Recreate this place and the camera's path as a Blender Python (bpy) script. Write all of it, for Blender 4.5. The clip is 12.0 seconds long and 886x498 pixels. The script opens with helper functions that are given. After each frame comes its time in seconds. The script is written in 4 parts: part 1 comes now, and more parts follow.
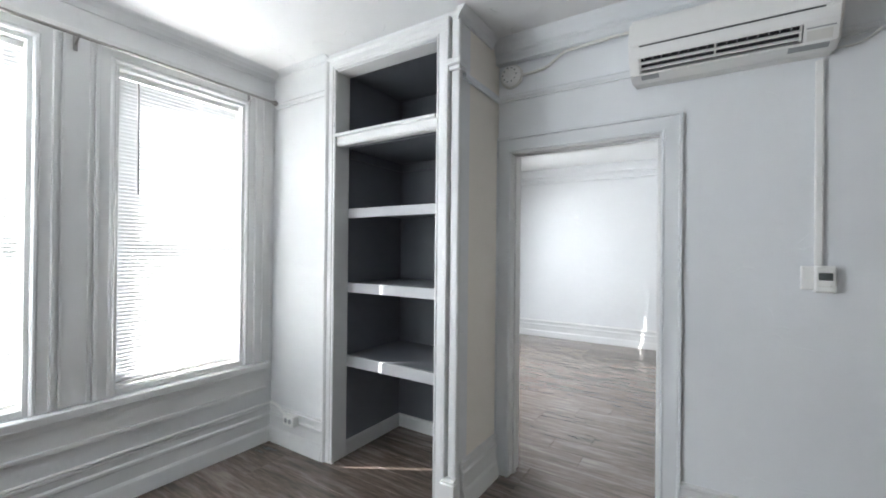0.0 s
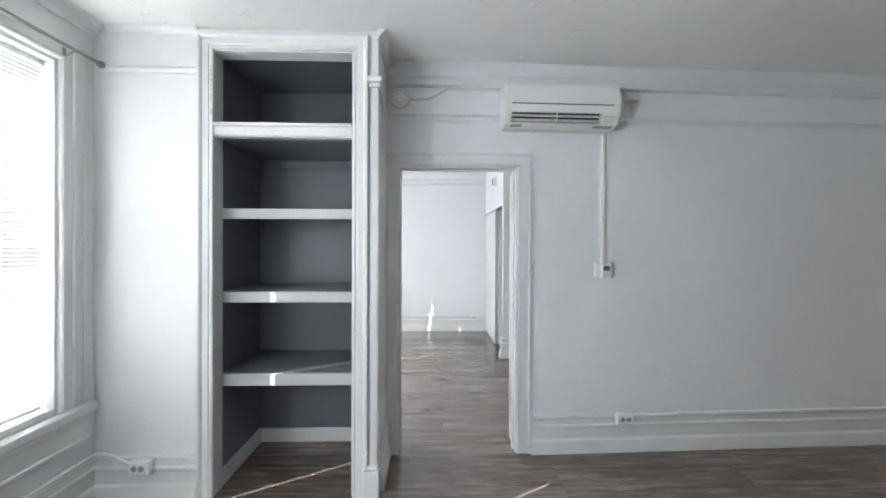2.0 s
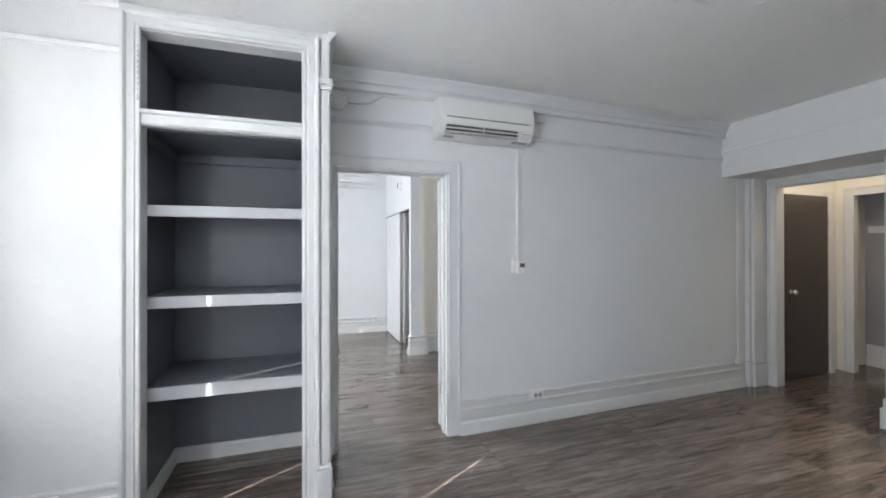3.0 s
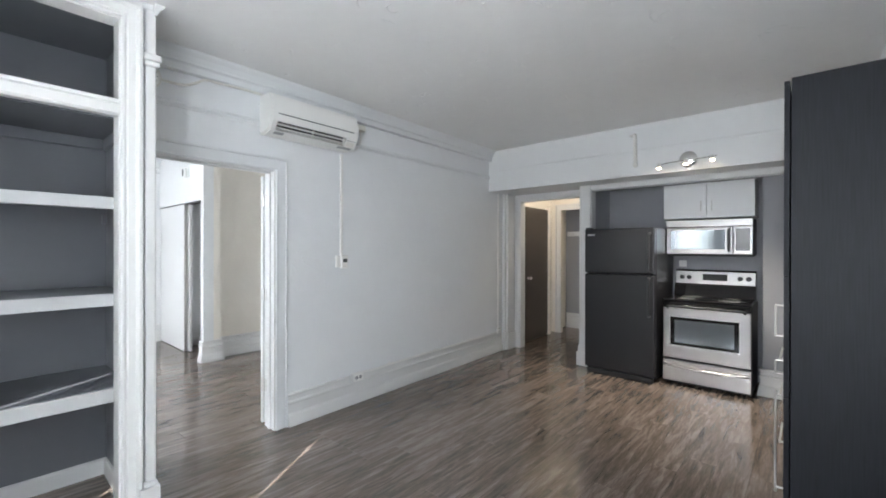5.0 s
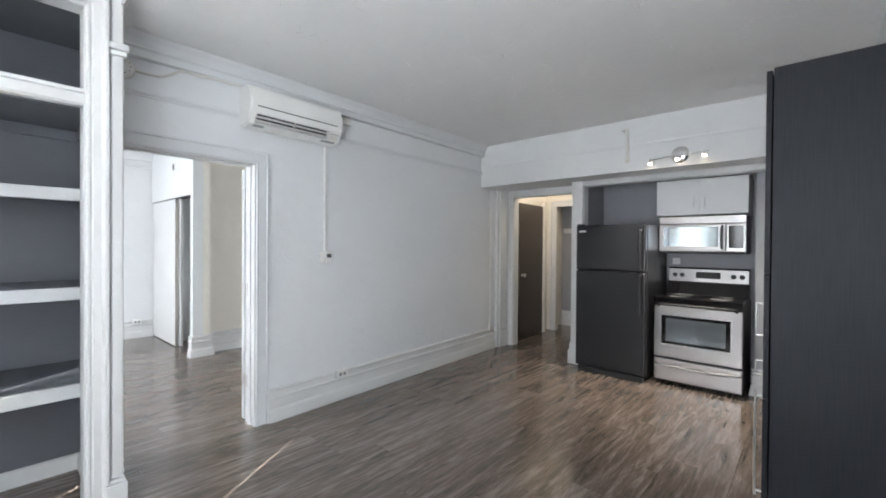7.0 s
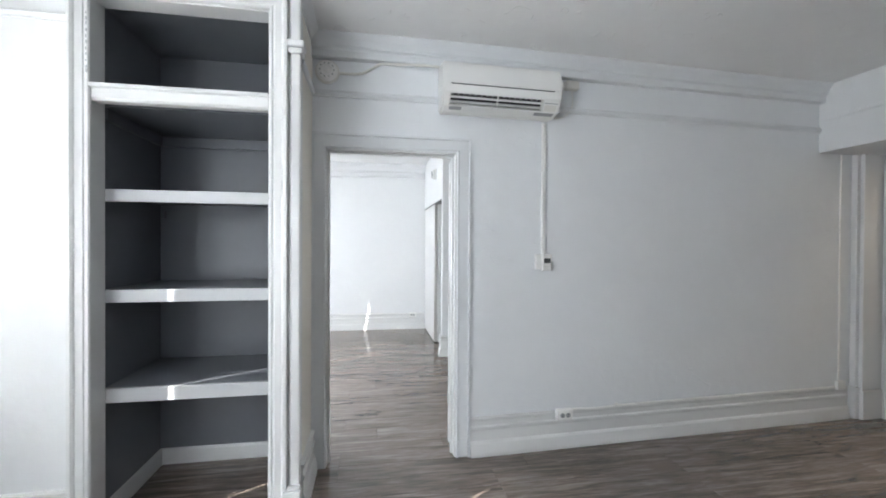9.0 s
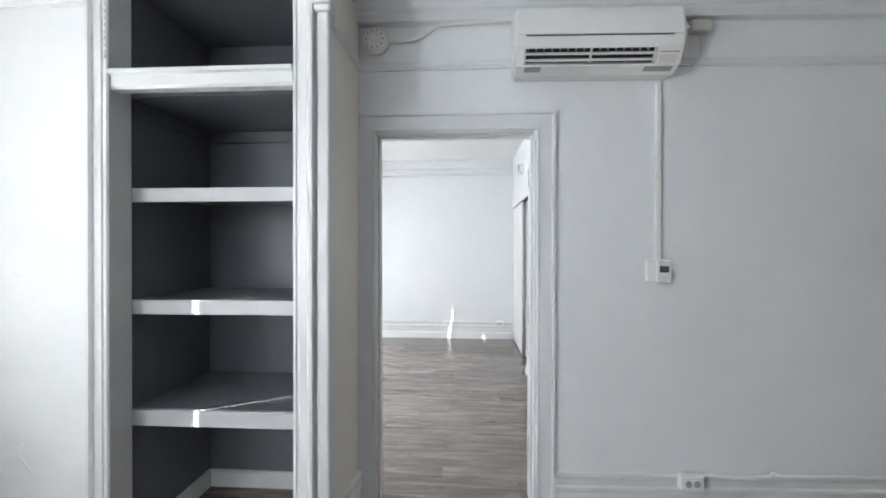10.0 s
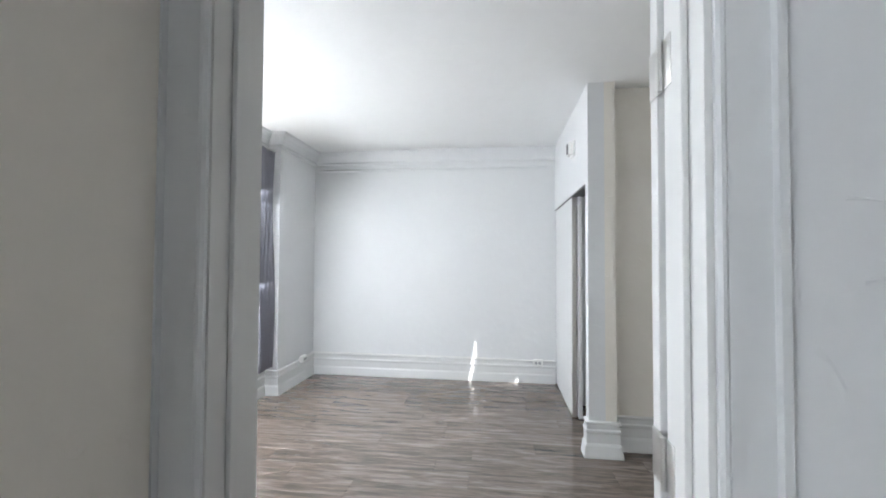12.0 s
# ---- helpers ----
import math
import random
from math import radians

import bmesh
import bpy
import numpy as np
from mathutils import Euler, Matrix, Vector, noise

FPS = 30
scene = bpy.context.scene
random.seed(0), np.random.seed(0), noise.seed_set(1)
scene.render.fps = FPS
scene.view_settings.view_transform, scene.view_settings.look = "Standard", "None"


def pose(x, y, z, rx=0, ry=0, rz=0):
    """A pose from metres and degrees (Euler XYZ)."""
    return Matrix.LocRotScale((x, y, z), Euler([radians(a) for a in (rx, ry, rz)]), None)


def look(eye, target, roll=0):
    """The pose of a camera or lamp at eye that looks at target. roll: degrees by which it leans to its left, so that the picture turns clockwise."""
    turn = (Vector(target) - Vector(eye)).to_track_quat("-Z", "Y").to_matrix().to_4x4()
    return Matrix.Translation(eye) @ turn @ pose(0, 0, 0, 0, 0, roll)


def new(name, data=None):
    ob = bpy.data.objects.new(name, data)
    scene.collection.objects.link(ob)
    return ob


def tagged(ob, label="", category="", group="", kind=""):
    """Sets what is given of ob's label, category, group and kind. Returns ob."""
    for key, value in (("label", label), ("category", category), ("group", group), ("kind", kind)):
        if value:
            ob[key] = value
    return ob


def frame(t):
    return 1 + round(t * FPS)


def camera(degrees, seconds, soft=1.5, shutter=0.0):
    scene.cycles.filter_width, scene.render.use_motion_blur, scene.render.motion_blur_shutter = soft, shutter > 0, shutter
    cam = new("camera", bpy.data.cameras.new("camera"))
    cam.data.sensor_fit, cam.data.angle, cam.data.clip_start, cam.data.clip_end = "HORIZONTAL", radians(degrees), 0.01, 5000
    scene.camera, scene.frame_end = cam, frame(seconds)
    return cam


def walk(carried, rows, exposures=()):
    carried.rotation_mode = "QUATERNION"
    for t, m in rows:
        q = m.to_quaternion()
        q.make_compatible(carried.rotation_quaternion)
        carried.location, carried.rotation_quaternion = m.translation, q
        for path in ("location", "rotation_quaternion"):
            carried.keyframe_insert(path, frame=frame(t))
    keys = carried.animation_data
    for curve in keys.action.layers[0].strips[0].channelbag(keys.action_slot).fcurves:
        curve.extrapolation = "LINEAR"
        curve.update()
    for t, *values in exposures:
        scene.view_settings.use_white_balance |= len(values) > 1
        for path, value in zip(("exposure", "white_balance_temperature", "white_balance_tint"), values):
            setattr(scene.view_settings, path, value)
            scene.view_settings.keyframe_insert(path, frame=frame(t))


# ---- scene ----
cam = camera(93.7, 12.0, soft=1.8)
PATH = [
    (0, (1.051, 0.339, 1.424), (-0.035, 2.018, 1.433), 0.6),
    (0.5, (0.9, 0.169, 1.437), (0.053, 1.981, 1.445), 0.5),
    (1, (0.7, 0.022, 1.449), (0.116, 1.935, 1.452), 0.4),
    (1.5, (0.481, -0.109, 1.453), (0.209, 1.872, 1.457), 0.2),
    (2, (0.208, -0.181, 1.473), (0.266, 1.818, 1.466), 0.2),
    (2.5, (-0.043, -0.2, 1.49), (0.321, 1.767, 1.481), 0.3),
    (3, (-0.252, -0.29, 1.453), (0.387, 1.605, 1.46), -0.1),
    (5, (-0.759, -0.373, 1.441), (0.743, 0.948, 1.437), 0.1),
    (5.5, (-0.804, -0.378, 1.436), (0.819, 0.791, 1.43), 0.3),
    (6, (-0.811, -0.401, 1.423), (0.839, 0.729, 1.419), 0.3),
    (6.5, (-0.765, -0.427, 1.433), (0.87, 0.724, 1.419), 0.4),
    (7, (-0.608, -0.464, 1.429), (0.881, 0.871, 1.411), 0.4),
    (7.5, (-0.367, -0.412, 1.433), (0.895, 1.14, 1.409), 0.5),
    (7.7, (-0.261, -0.38, 1.444), (0.886, 1.259, 1.414), 0.6),
    (9.5, (0.385, 0.290, 1.428), (0.468, 2.288, 1.418), 0.1),
    (10, (0.472, 0.586, 1.440), (0.352, 2.582, 1.431), 0.05),
    (10.5, (0.515, 0.929, 1.461), (0.26, 2.912, 1.449), 0.2),
    (11, (0.53, 1.334, 1.45), (0.262, 3.316, 1.461), 0.1),
    (11.5, (0.507, 1.719, 1.441), (0.237, 3.701, 1.479), 0.3),
    (12, (0.498, 2.093, 1.446), (0.236, 4.075, 1.5), 0.3),
]
walk(cam, [(t, look(eye, target, roll)) for t, eye, target, roll in PATH],
     exposures=[(0.0, 3.67), (1.5, 3.65), (3.0, 3.66), (5.0, 3.86), (7.2, 3.88), (9.5, 3.82), (10.5, 3.57), (11.2, 3.55), (12.0, 3.53)])

# ---- world, sun and large lights ----
SUN_DIR = Vector((0.700, 0.426, -0.573))          # the way the sunlight travels
world = bpy.data.worlds.new("world")
scene.world = world
world.use_nodes = True
wn = world.node_tree.nodes
sky = wn.new("ShaderNodeTexSky")
sky.sky_type, sky.sun_disc = "NISHITA", False
sky.sun_elevation, sky.sun_rotation = radians(35), radians(238)
world.node_tree.links.new(sky.outputs[0], wn["Background"].inputs[0])
wn["Background"].inputs[1].default_value = 0.1
sun = new("sun", bpy.data.lights.new("sun", "SUN"))
sun.data.energy, sun.data.angle, sun.data.color = 4.2, radians(0.28), (1.0, 0.98, 0.95)
sun.matrix_world = look((-8, -4, 8), Vector((-8, -4, 8)) + SUN_DIR)

DAY = 3.6


def day_lamp(name, x, y, z, w, h, power, fall=0.0):
    """Area lamp that stands in for sky light at a window, behind or before its blind."""
    lamp = new(name, bpy.data.lights.new(name, "AREA"))
    lamp.data.shape, lamp.data.size, lamp.data.size_y = "RECTANGLE", w, h
    lamp.data.energy, lamp.data.color = power, (0.87, 0.925, 1.0)
    lamp.matrix_world = look((x, y, z), (x + 1, y, z - fall))
    return lamp


# ---- materials ----
def material(name, colour, rough=0.5, metal=0.0, vary=0.06, grain=30.0, bump=0.15, blotch=1.5, depth=0.004, spec=0.5):
    """Principled paint, metal or plastic with variation at two scales and fine relief."""
    m = bpy.data.materials.new(name)
    m.use_nodes = True
    n, l = m.node_tree.nodes, m.node_tree.links
    p = n["Principled BSDF"]
    p.inputs["Roughness"].default_value, p.inputs["Metallic"].default_value = rough, metal
    p.inputs["Specular IOR Level"].default_value = spec
    co = n.new("ShaderNodeTexCoord")
    big, fine = n.new("ShaderNodeTexNoise"), n.new("ShaderNodeTexNoise")
    big.inputs["Scale"].default_value, fine.inputs["Scale"].default_value = blotch, grain
    big.inputs["Detail"].default_value, fine.inputs["Detail"].default_value = 4, 3
    for t in (big, fine):
        l.new(co.outputs["Object"], t.inputs["Vector"])
    mixn = n.new("ShaderNodeMix")
    mixn.data_type = "RGBA"
    dark = [c * (1 - vary * 2) for c in colour]
    lite = [min(1, c * (1 + vary)) for c in colour]
    mixn.inputs[6].default_value, mixn.inputs[7].default_value = (*dark, 1), (*lite, 1)
    add = n.new("ShaderNodeMath")
    add.operation = "MULTIPLY_ADD"
    add.inputs[1].default_value, add.inputs[2].default_value = 0.35, 0.32
    l.new(fine.outputs["Fac"], add.inputs[0])
    mul = n.new("ShaderNodeMath")
    mul.operation = "MULTIPLY_ADD"
    mul.inputs[1].default_value = 0.7
    l.new(big.outputs["Fac"], mul.inputs[0])
    l.new(add.outputs[0], mul.inputs[2])
    l.new(mul.outputs[0], mixn.inputs[0])
    l.new(mixn.outputs[2], p.inputs["Base Color"])
    if bump:
        b = n.new("ShaderNodeBump")
        b.inputs["Strength"].default_value, b.inputs["Distance"].default_value = bump, depth
        hh = n.new("ShaderNodeMath")
        hh.operation = "ADD"
        l.new(fine.outputs["Fac"], hh.inputs[0])
        l.new(big.outputs["Fac"], hh.inputs[1])
        l.new(hh.outputs[0], b.inputs["Height"])
        l.new(b.outputs[0], p.inputs["Normal"])
    return m


def plaster(name, colour, ridge=0.0012, share=0.62):
    """Old painted plaster: uneven trowelled relief, a few raised drips and hair cracks."""
    m = material(name, colour, 0.50, 0, 0.035, 13, 0.45, 1.1, 0.0050, 0.4)
    n, l = m.node_tree.nodes, m.node_tree.links
    p = n["Principled BSDF"]
    b0 = [x for x in n if x.type == "BUMP"][0]
    co = [x for x in n if x.type == "TEX_COORD"][0]
    warp = n.new("ShaderNodeTexNoise")
    warp.inputs["Scale"].default_value = 5.5
    vor = n.new("ShaderNodeTexNoise")
    vor.inputs["Scale"].default_value, vor.inputs["Detail"].default_value, vor.inputs["Distortion"].default_value = 3.6, 1.0, 1.4
    l.new(co.outputs["Object"], vor.inputs["Vector"])
    l.new(co.outputs["Object"], warp.inputs["Vector"])
    lev = n.new("ShaderNodeMath")             # thin ridges where the noise crosses a level
    lev.operation = "SUBTRACT"
    lev.inputs[1].default_value = 0.52
    l.new(vor.outputs["Fac"], lev.inputs[0])
    mag = n.new("ShaderNodeMath")
    mag.operation = "ABSOLUTE"
    l.new(lev.outputs[0], mag.inputs[0])
    band = n.new("ShaderNodeMapRange")
    band.inputs[1].default_value, band.inputs[2].default_value = 0.0, 0.016
    band.inputs[3].default_value, band.inputs[4].default_value = 1.0, 0.0
    l.new(mag.outputs[0], band.inputs[0])
    gate = n.new("ShaderNodeMath")
    gate.operation = "GREATER_THAN"
    gate.inputs[1].default_value = share
    l.new(warp.outputs["Fac"], gate.inputs[0])
    both = n.new("ShaderNodeMath")
    both.operation = "MULTIPLY"
    l.new(band.outputs[0], both.inputs[0])
    l.new(gate.outputs[0], both.inputs[1])
    b = n.new("ShaderNodeBump")
    b.inputs["Strength"].default_value, b.inputs["Distance"].default_value = 0.8, ridge
    l.new(both.outputs[0], b.inputs["Height"])
    l.new(b0.outputs[0], b.inputs["Normal"])
    l.new(b.outputs[0], p.inputs["Normal"])
    return m


def planks_material():
    """Grey-brown wood-look vinyl: streaks along the plank, tone from plank to plank."""
    m = bpy.data.materials.new("vinyl_planks")
    m.use_nodes = True
    n, l = m.node_tree.nodes, m.node_tree.links
    p = n["Principled BSDF"]
    co, info, mp = n.new("ShaderNodeTexCoord"), n.new("ShaderNodeObjectInfo"), n.new("ShaderNodeMapping")
    off = n.new("ShaderNodeVectorMath")
    off.operation = "MULTIPLY_ADD"
    off.inputs[1].default_value = (37.0, 53.0, 11.0)
    l.new(info.outputs["Random"], off.inputs[0])
    l.new(co.outputs["Object"], off.inputs[2])
    mp.inputs["Scale"].default_value = (3.0, 26.0, 3.0)
    l.new(off.outputs[0], mp.inputs["Vector"])
    streak, fine, tone = (n.new("ShaderNodeTexNoise") for _ in range(3))
    streak.inputs["Scale"].default_value, streak.inputs["Detail"].default_value, streak.inputs["Distortion"].default_value = 1.0, 6, 0.6
    fine.inputs["Scale"].default_value, fine.inputs["Detail"].default_value = 5.0, 4
    tone.inputs["Scale"].default_value = 1.3
    l.new(mp.outputs[0], streak.inputs["Vector"])
    l.new(mp.outputs[0], fine.inputs["Vector"])
    l.new(off.outputs[0], tone.inputs["Vector"])
    ramp = n.new("ShaderNodeValToRGB")
    e = ramp.color_ramp.elements
    e[0].position, e[0].color = 0.34, (0.074, 0.062, 0.050, 1)
    e[1].position, e[1].color = 0.67, (0.255, 0.207, 0.177, 1)
    mid = e.new(0.5)
    mid.color = (0.148, 0.115, 0.095, 1)
    s1 = n.new("ShaderNodeMath")
    s1.operation = "MULTIPLY_ADD"
    s1.inputs[1].default_value = 0.72
    l.new(streak.outputs["Fac"], s1.inputs[0])
    s2 = n.new("ShaderNodeMath")
    s2.operation = "MULTIPLY_ADD"
    s2.inputs[1].default_value, s2.inputs[2].default_value = 0.28, 0.0
    l.new(fine.outputs["Fac"], s2.inputs[0])
    l.new(s2.outputs[0], s1.inputs[2])
    s3 = n.new("ShaderNodeMath")
    s3.operation = "MULTIPLY_ADD"
    s3.inputs[1].default_value = 0.10
    l.new(info.outputs["Random"], s3.inputs[0])
    l.new(s1.outputs[0], s3.inputs[2])
    s4 = n.new("ShaderNodeMath")
    s4.operation = "SUBTRACT"
    s4.inputs[1].default_value = 0.05
    l.new(s3.outputs[0], s4.inputs[0])
    l.new(s4.outputs[0], ramp.inputs[0])
    l.new(ramp.outputs[0], p.inputs["Base Color"])
    p.inputs["Specular IOR Level"].default_value = 0.85
    rr = n.new("ShaderNodeMapRange")
    rr.inputs[3].default_value, rr.inputs[4].default_value = 0.10, 0.18
    l.new(fine.outputs["Fac"], rr.inputs[0])
    l.new(rr.outputs[0], p.inputs["Roughness"])
    b = n.new("ShaderNodeBump")
    b.inputs["Strength"].default_value, b.inputs["Distance"].default_value = 0.012, 0.002
    l.new(s1.outputs[0], b.inputs["Height"])
    l.new(b.outputs[0], p.inputs["Normal"])
    return m


def brushed(name, colour, rough):
    """Steel with fine horizontal brushing."""
    m = material(name, colour, rough, 1.0, 0.05, 20, 0, 2)
    n, l = m.node_tree.nodes, m.node_tree.links
    p = n["Principled BSDF"]
    co, mp, t = n.new("ShaderNodeTexCoord"), n.new("ShaderNodeMapping"), n.new("ShaderNodeTexNoise")
    mp.inputs["Scale"].default_value = (4, 4, 420)
    l.new(co.outputs["Object"], mp.inputs["Vector"])
    l.new(mp.outputs[0], t.inputs["Vector"])
    t.inputs["Scale"].default_value = 1.0
    b = n.new("ShaderNodeBump")
    b.inputs["Strength"].default_value, b.inputs["Distance"].default_value = 0.08, 0.001
    l.new(t.outputs["Fac"], b.inputs["Height"])
    l.new(b.outputs[0], p.inputs["Normal"])
    return m


def blackgrain(name):
    """Dark wood-look laminate with a fine vertical grain."""
    m = material(name, (0.030, 0.033, 0.040), 0.52, 0, 0.10, 20, 0, 2, spec=0.22)
    n, l = m.node_tree.nodes, m.node_tree.links
    p = n["Principled BSDF"]
    co, mp, t = n.new("ShaderNodeTexCoord"), n.new("ShaderNodeMapping"), n.new("ShaderNodeTexNoise")
    mp.inputs["Scale"].default_value = (160, 160, 5)
    l.new(co.outputs["Object"], mp.inputs["Vector"])
    l.new(mp.outputs[0], t.inputs["Vector"])
    t.inputs["Detail"].default_value = 5
    t.inputs["Scale"].default_value = 1.0
    ramp = n.new("ShaderNodeValToRGB")
    e = ramp.color_ramp.elements
    e[0].position, e[0].color = 0.3, (0.008, 0.009, 0.0115, 1)
    e[1].position, e[1].color = 0.75, (0.015, 0.017, 0.022, 1)
    l.new(t.outputs["Fac"], ramp.inputs[0])
    l.new(ramp.outputs[0], p.inputs["Base Color"])
    b = n.new("ShaderNodeBump")
    b.inputs["Strength"].default_value, b.inputs["Distance"].default_value = 0.2, 0.001
    l.new(t.outputs["Fac"], b.inputs["Height"])
    l.new(b.outputs[0], p.inputs["Normal"])
    return m


def translucent(name, colour, share):
    """Thin white vinyl that lets light through."""
    m = bpy.data.materials.new(name)
    m.use_nodes = True
    n, l = m.node_tree.nodes, m.node_tree.links
    out = n["Material Output"]
    p = n["Principled BSDF"]
    p.inputs["Base Color"].default_value, p.inputs["Roughness"].default_value = (*colour, 1), 0.5
    tr, mix = n.new("ShaderNodeBsdfTranslucent"), n.new("ShaderNodeMixShader")
    tr.inputs[0].default_value = (*colour, 1)
    mix.inputs[0].default_value = share
    l.new(p.outputs[0], mix.inputs[1])
    l.new(tr.outputs[0], mix.inputs[2])
    l.new(mix.outputs[0], out.inputs[0])
    return m


def clear_glass(name):
    m = bpy.data.materials.new(name)
    m.use_nodes = True
    p = m.node_tree.nodes["Principled BSDF"]
    p.inputs["Transmission Weight"].default_value, p.inputs["Roughness"].default_value, p.inputs["IOR"].default_value = 1, 0.02, 1.45
    return m


def glow(name, colour, strength):
    m = bpy.data.materials.new(name)
    m.use_nodes = True
    p = m.node_tree.nodes["Principled BSDF"]
    p.inputs["Emission Color"].default_value, p.inputs["Emission Strength"].default_value = (*colour, 1), strength
    return m


WALL = plaster("wall_plaster", (0.73, 0.74, 0.745))
COOL = plaster("cool_grey_wall_plaster", (0.765, 0.785, 0.80))
COOLTRIM = material("cool_grey_trim_enamel", (0.71, 0.73, 0.742), 0.34, 0, 0.03, 18, 0.25, 3, 0.0007)
CREAM = plaster("cream_plaster", (0.80, 0.765, 0.70))
CEIL = plaster("ceiling_plaster", (0.83, 0.835, 0.83), 0.007, 0.57)
SMOOTHCEIL = plaster("smooth_ceiling_plaster", (0.80, 0.805, 0.80), 0.0006, 0.66)
TRIM = material("trim_enamel", (0.70, 0.705, 0.70), 0.32, 0, 0.025, 18, 0.25, 3, 0.0007)
GREY = material("slate_grey_paint", (0.145, 0.154, 0.172), 0.36, 0, 0.06, 22, 0.2, 2.5, 0.001)
SHELFEDGE = material("pale_grey_paint", (0.47, 0.48, 0.49), 0.4, 0, 0.05, 20, 0.2, 2.5, 0.001)
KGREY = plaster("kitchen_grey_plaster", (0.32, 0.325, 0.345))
FLOOR = planks_material()
JOINT = material("dark_joint", (0.03, 0.026, 0.024), 0.8)
PLASTIC = material("white_plastic", (0.82, 0.82, 0.80), 0.35, 0, 0.02, 40, 0.05, 4, 0.001)
OLDPLASTIC = material("ivory_plastic", (0.70, 0.69, 0.65), 0.45, 0, 0.03, 40, 0.05, 4, 0.001)
DARKPL = material("dark_plastic", (0.02, 0.021, 0.023), 0.4, 0, 0.05, 40, 0.05, 4, 0.001)
BLACKAPP = material("black_appliance_enamel", (0.015, 0.0155, 0.018), 0.28, 0, 0.1, 170, 0.12, 30, 0.0006)
def smudged(m, lo, hi):
    """Wiped-over gloss: the roughness follows soft blotches."""
    n, l = m.node_tree.nodes, m.node_tree.links
    t, mr, co = n.new("ShaderNodeTexNoise"), n.new("ShaderNodeMapRange"), n.new("ShaderNodeTexCoord")
    t.inputs["Scale"].default_value, t.inputs["Detail"].default_value, t.inputs["Distortion"].default_value = 5.0, 8, 0.0
    l.new(co.outputs["Object"], t.inputs["Vector"])
    mr.inputs[1].default_value, mr.inputs[2].default_value = 0.36, 0.64
    mr.inputs[3].default_value, mr.inputs[4].default_value = lo, hi
    l.new(t.outputs["Fac"], mr.inputs[0])
    l.new(mr.outputs[0], n["Principled BSDF"].inputs["Roughness"])


smudged(BLACKAPP, 0.29, 0.32)
BLACKGL = material("black_glass", (0.006, 0.006, 0.007), 0.06, 0, 0.05, 10, 0, 3)
OVENGL = material("oven_window_glass", (0.30, 0.34, 0.37), 0.10, 0.85, 0.05, 10, 0, 3, spec=0.9)
STEEL = brushed("brushed_steel", (0.40, 0.39, 0.385), 0.31)
CHROME = material("chrome", (0.84, 0.84, 0.84), 0.22, 1.0, 0.03, 20, 0, 4)
RODSTEEL = material("dull_rod_steel", (0.30, 0.29, 0.28), 0.28, 1.0, 0.05, 20, 0, 4)
NICKEL = material("satin_nickel", (0.64, 0.635, 0.62), 0.32, 1.0, 0.04, 20, 0, 4)
LAMINATE = blackgrain("black_wood_laminate")
WHITECAB = material("white_cabinet_lacquer", (0.74, 0.75, 0.76), 0.35, 0, 0.02, 30, 0.05, 3, 0.001)
BROWN = material("dark_brown_door_paint", (0.078, 0.067, 0.058), 0.38, 0, 0.08, 20, 0.15, 3, 0.002)
BLIND = translucent("white_vinyl_slat", (0.74, 0.75, 0.76), 0.04)
CURTAIN = translucent("grey_curtain_cloth", (0.27, 0.27, 0.31), 0.14)
GLASS = clear_glass("window_glass")
BULB = glow("halogen_bulb", (1.0, 0.80, 0.55), 1.6)
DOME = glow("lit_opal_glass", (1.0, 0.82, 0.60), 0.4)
SOCKET = material("grey_socket_plastic", (0.34, 0.35, 0.36), 0.35, 0, 0.03, 40, 0.05, 4, 0.001)
LCD = material("grey_display", (0.10, 0.11, 0.11), 0.25, 0, 0.02, 40, 0, 4)
SNOWY = material("outside_wall", (0.75, 0.75, 0.74), 0.8)


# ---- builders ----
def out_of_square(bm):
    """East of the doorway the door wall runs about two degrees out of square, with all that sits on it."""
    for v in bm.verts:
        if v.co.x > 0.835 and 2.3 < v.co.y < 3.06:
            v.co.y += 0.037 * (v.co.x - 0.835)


def link(name, bm, mat, smooth=False):
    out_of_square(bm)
    bmesh.ops.recalc_face_normals(bm, faces=bm.faces)
    me = bpy.data.meshes.new(name)
    bm.to_mesh(me)
    bm.free()
    me.materials.append(mat)
    if smooth:
        for f in me.polygons:
            f.use_smooth = True
        me.set_sharp_from_angle(angle=radians(40))
    return new(name, me)


def part(name, bm, mat, parent, label="", smooth=False):
    ob = link(name, bm, mat, smooth)
    ob.parent = parent
    if label:
        ob["label"] = label
    return ob


def thing(name, label, category, at=(0, 0, 0), group="", kind=""):
    ob = new(name)
    ob.location = at
    ob.empty_display_size = 0.05
    bpy.context.view_layer.update()
    return tagged(ob, label, category, group, kind)


def structure(name, bm, mat, label, category):
    return tagged(link(name, bm, mat), label, category, kind="structure")


def box(bm, x0, x1, y0, y1, z0, z1, bevel=0.0, seg=2):
    vs = [bm.verts.new((x, y, z)) for x in (x0, x1) for y in (y0, y1) for z in (z0, z1)]
    fs = [bm.faces.new([vs[i] for i in q]) for q in ((0, 1, 3, 2), (4, 6, 7, 5), (0, 4, 5, 1), (2, 3, 7, 6), (0, 2, 6, 4), (1, 5, 7, 3))]
    if bevel:
        es = {e for f in fs for e in f.edges}
        bmesh.ops.bevel(bm, geom=list(es), offset=bevel, segments=seg, profile=0.5, affect="EDGES")
    return bm


def boxm(*a, **k):
    return box(bmesh.new(), *a, **k)


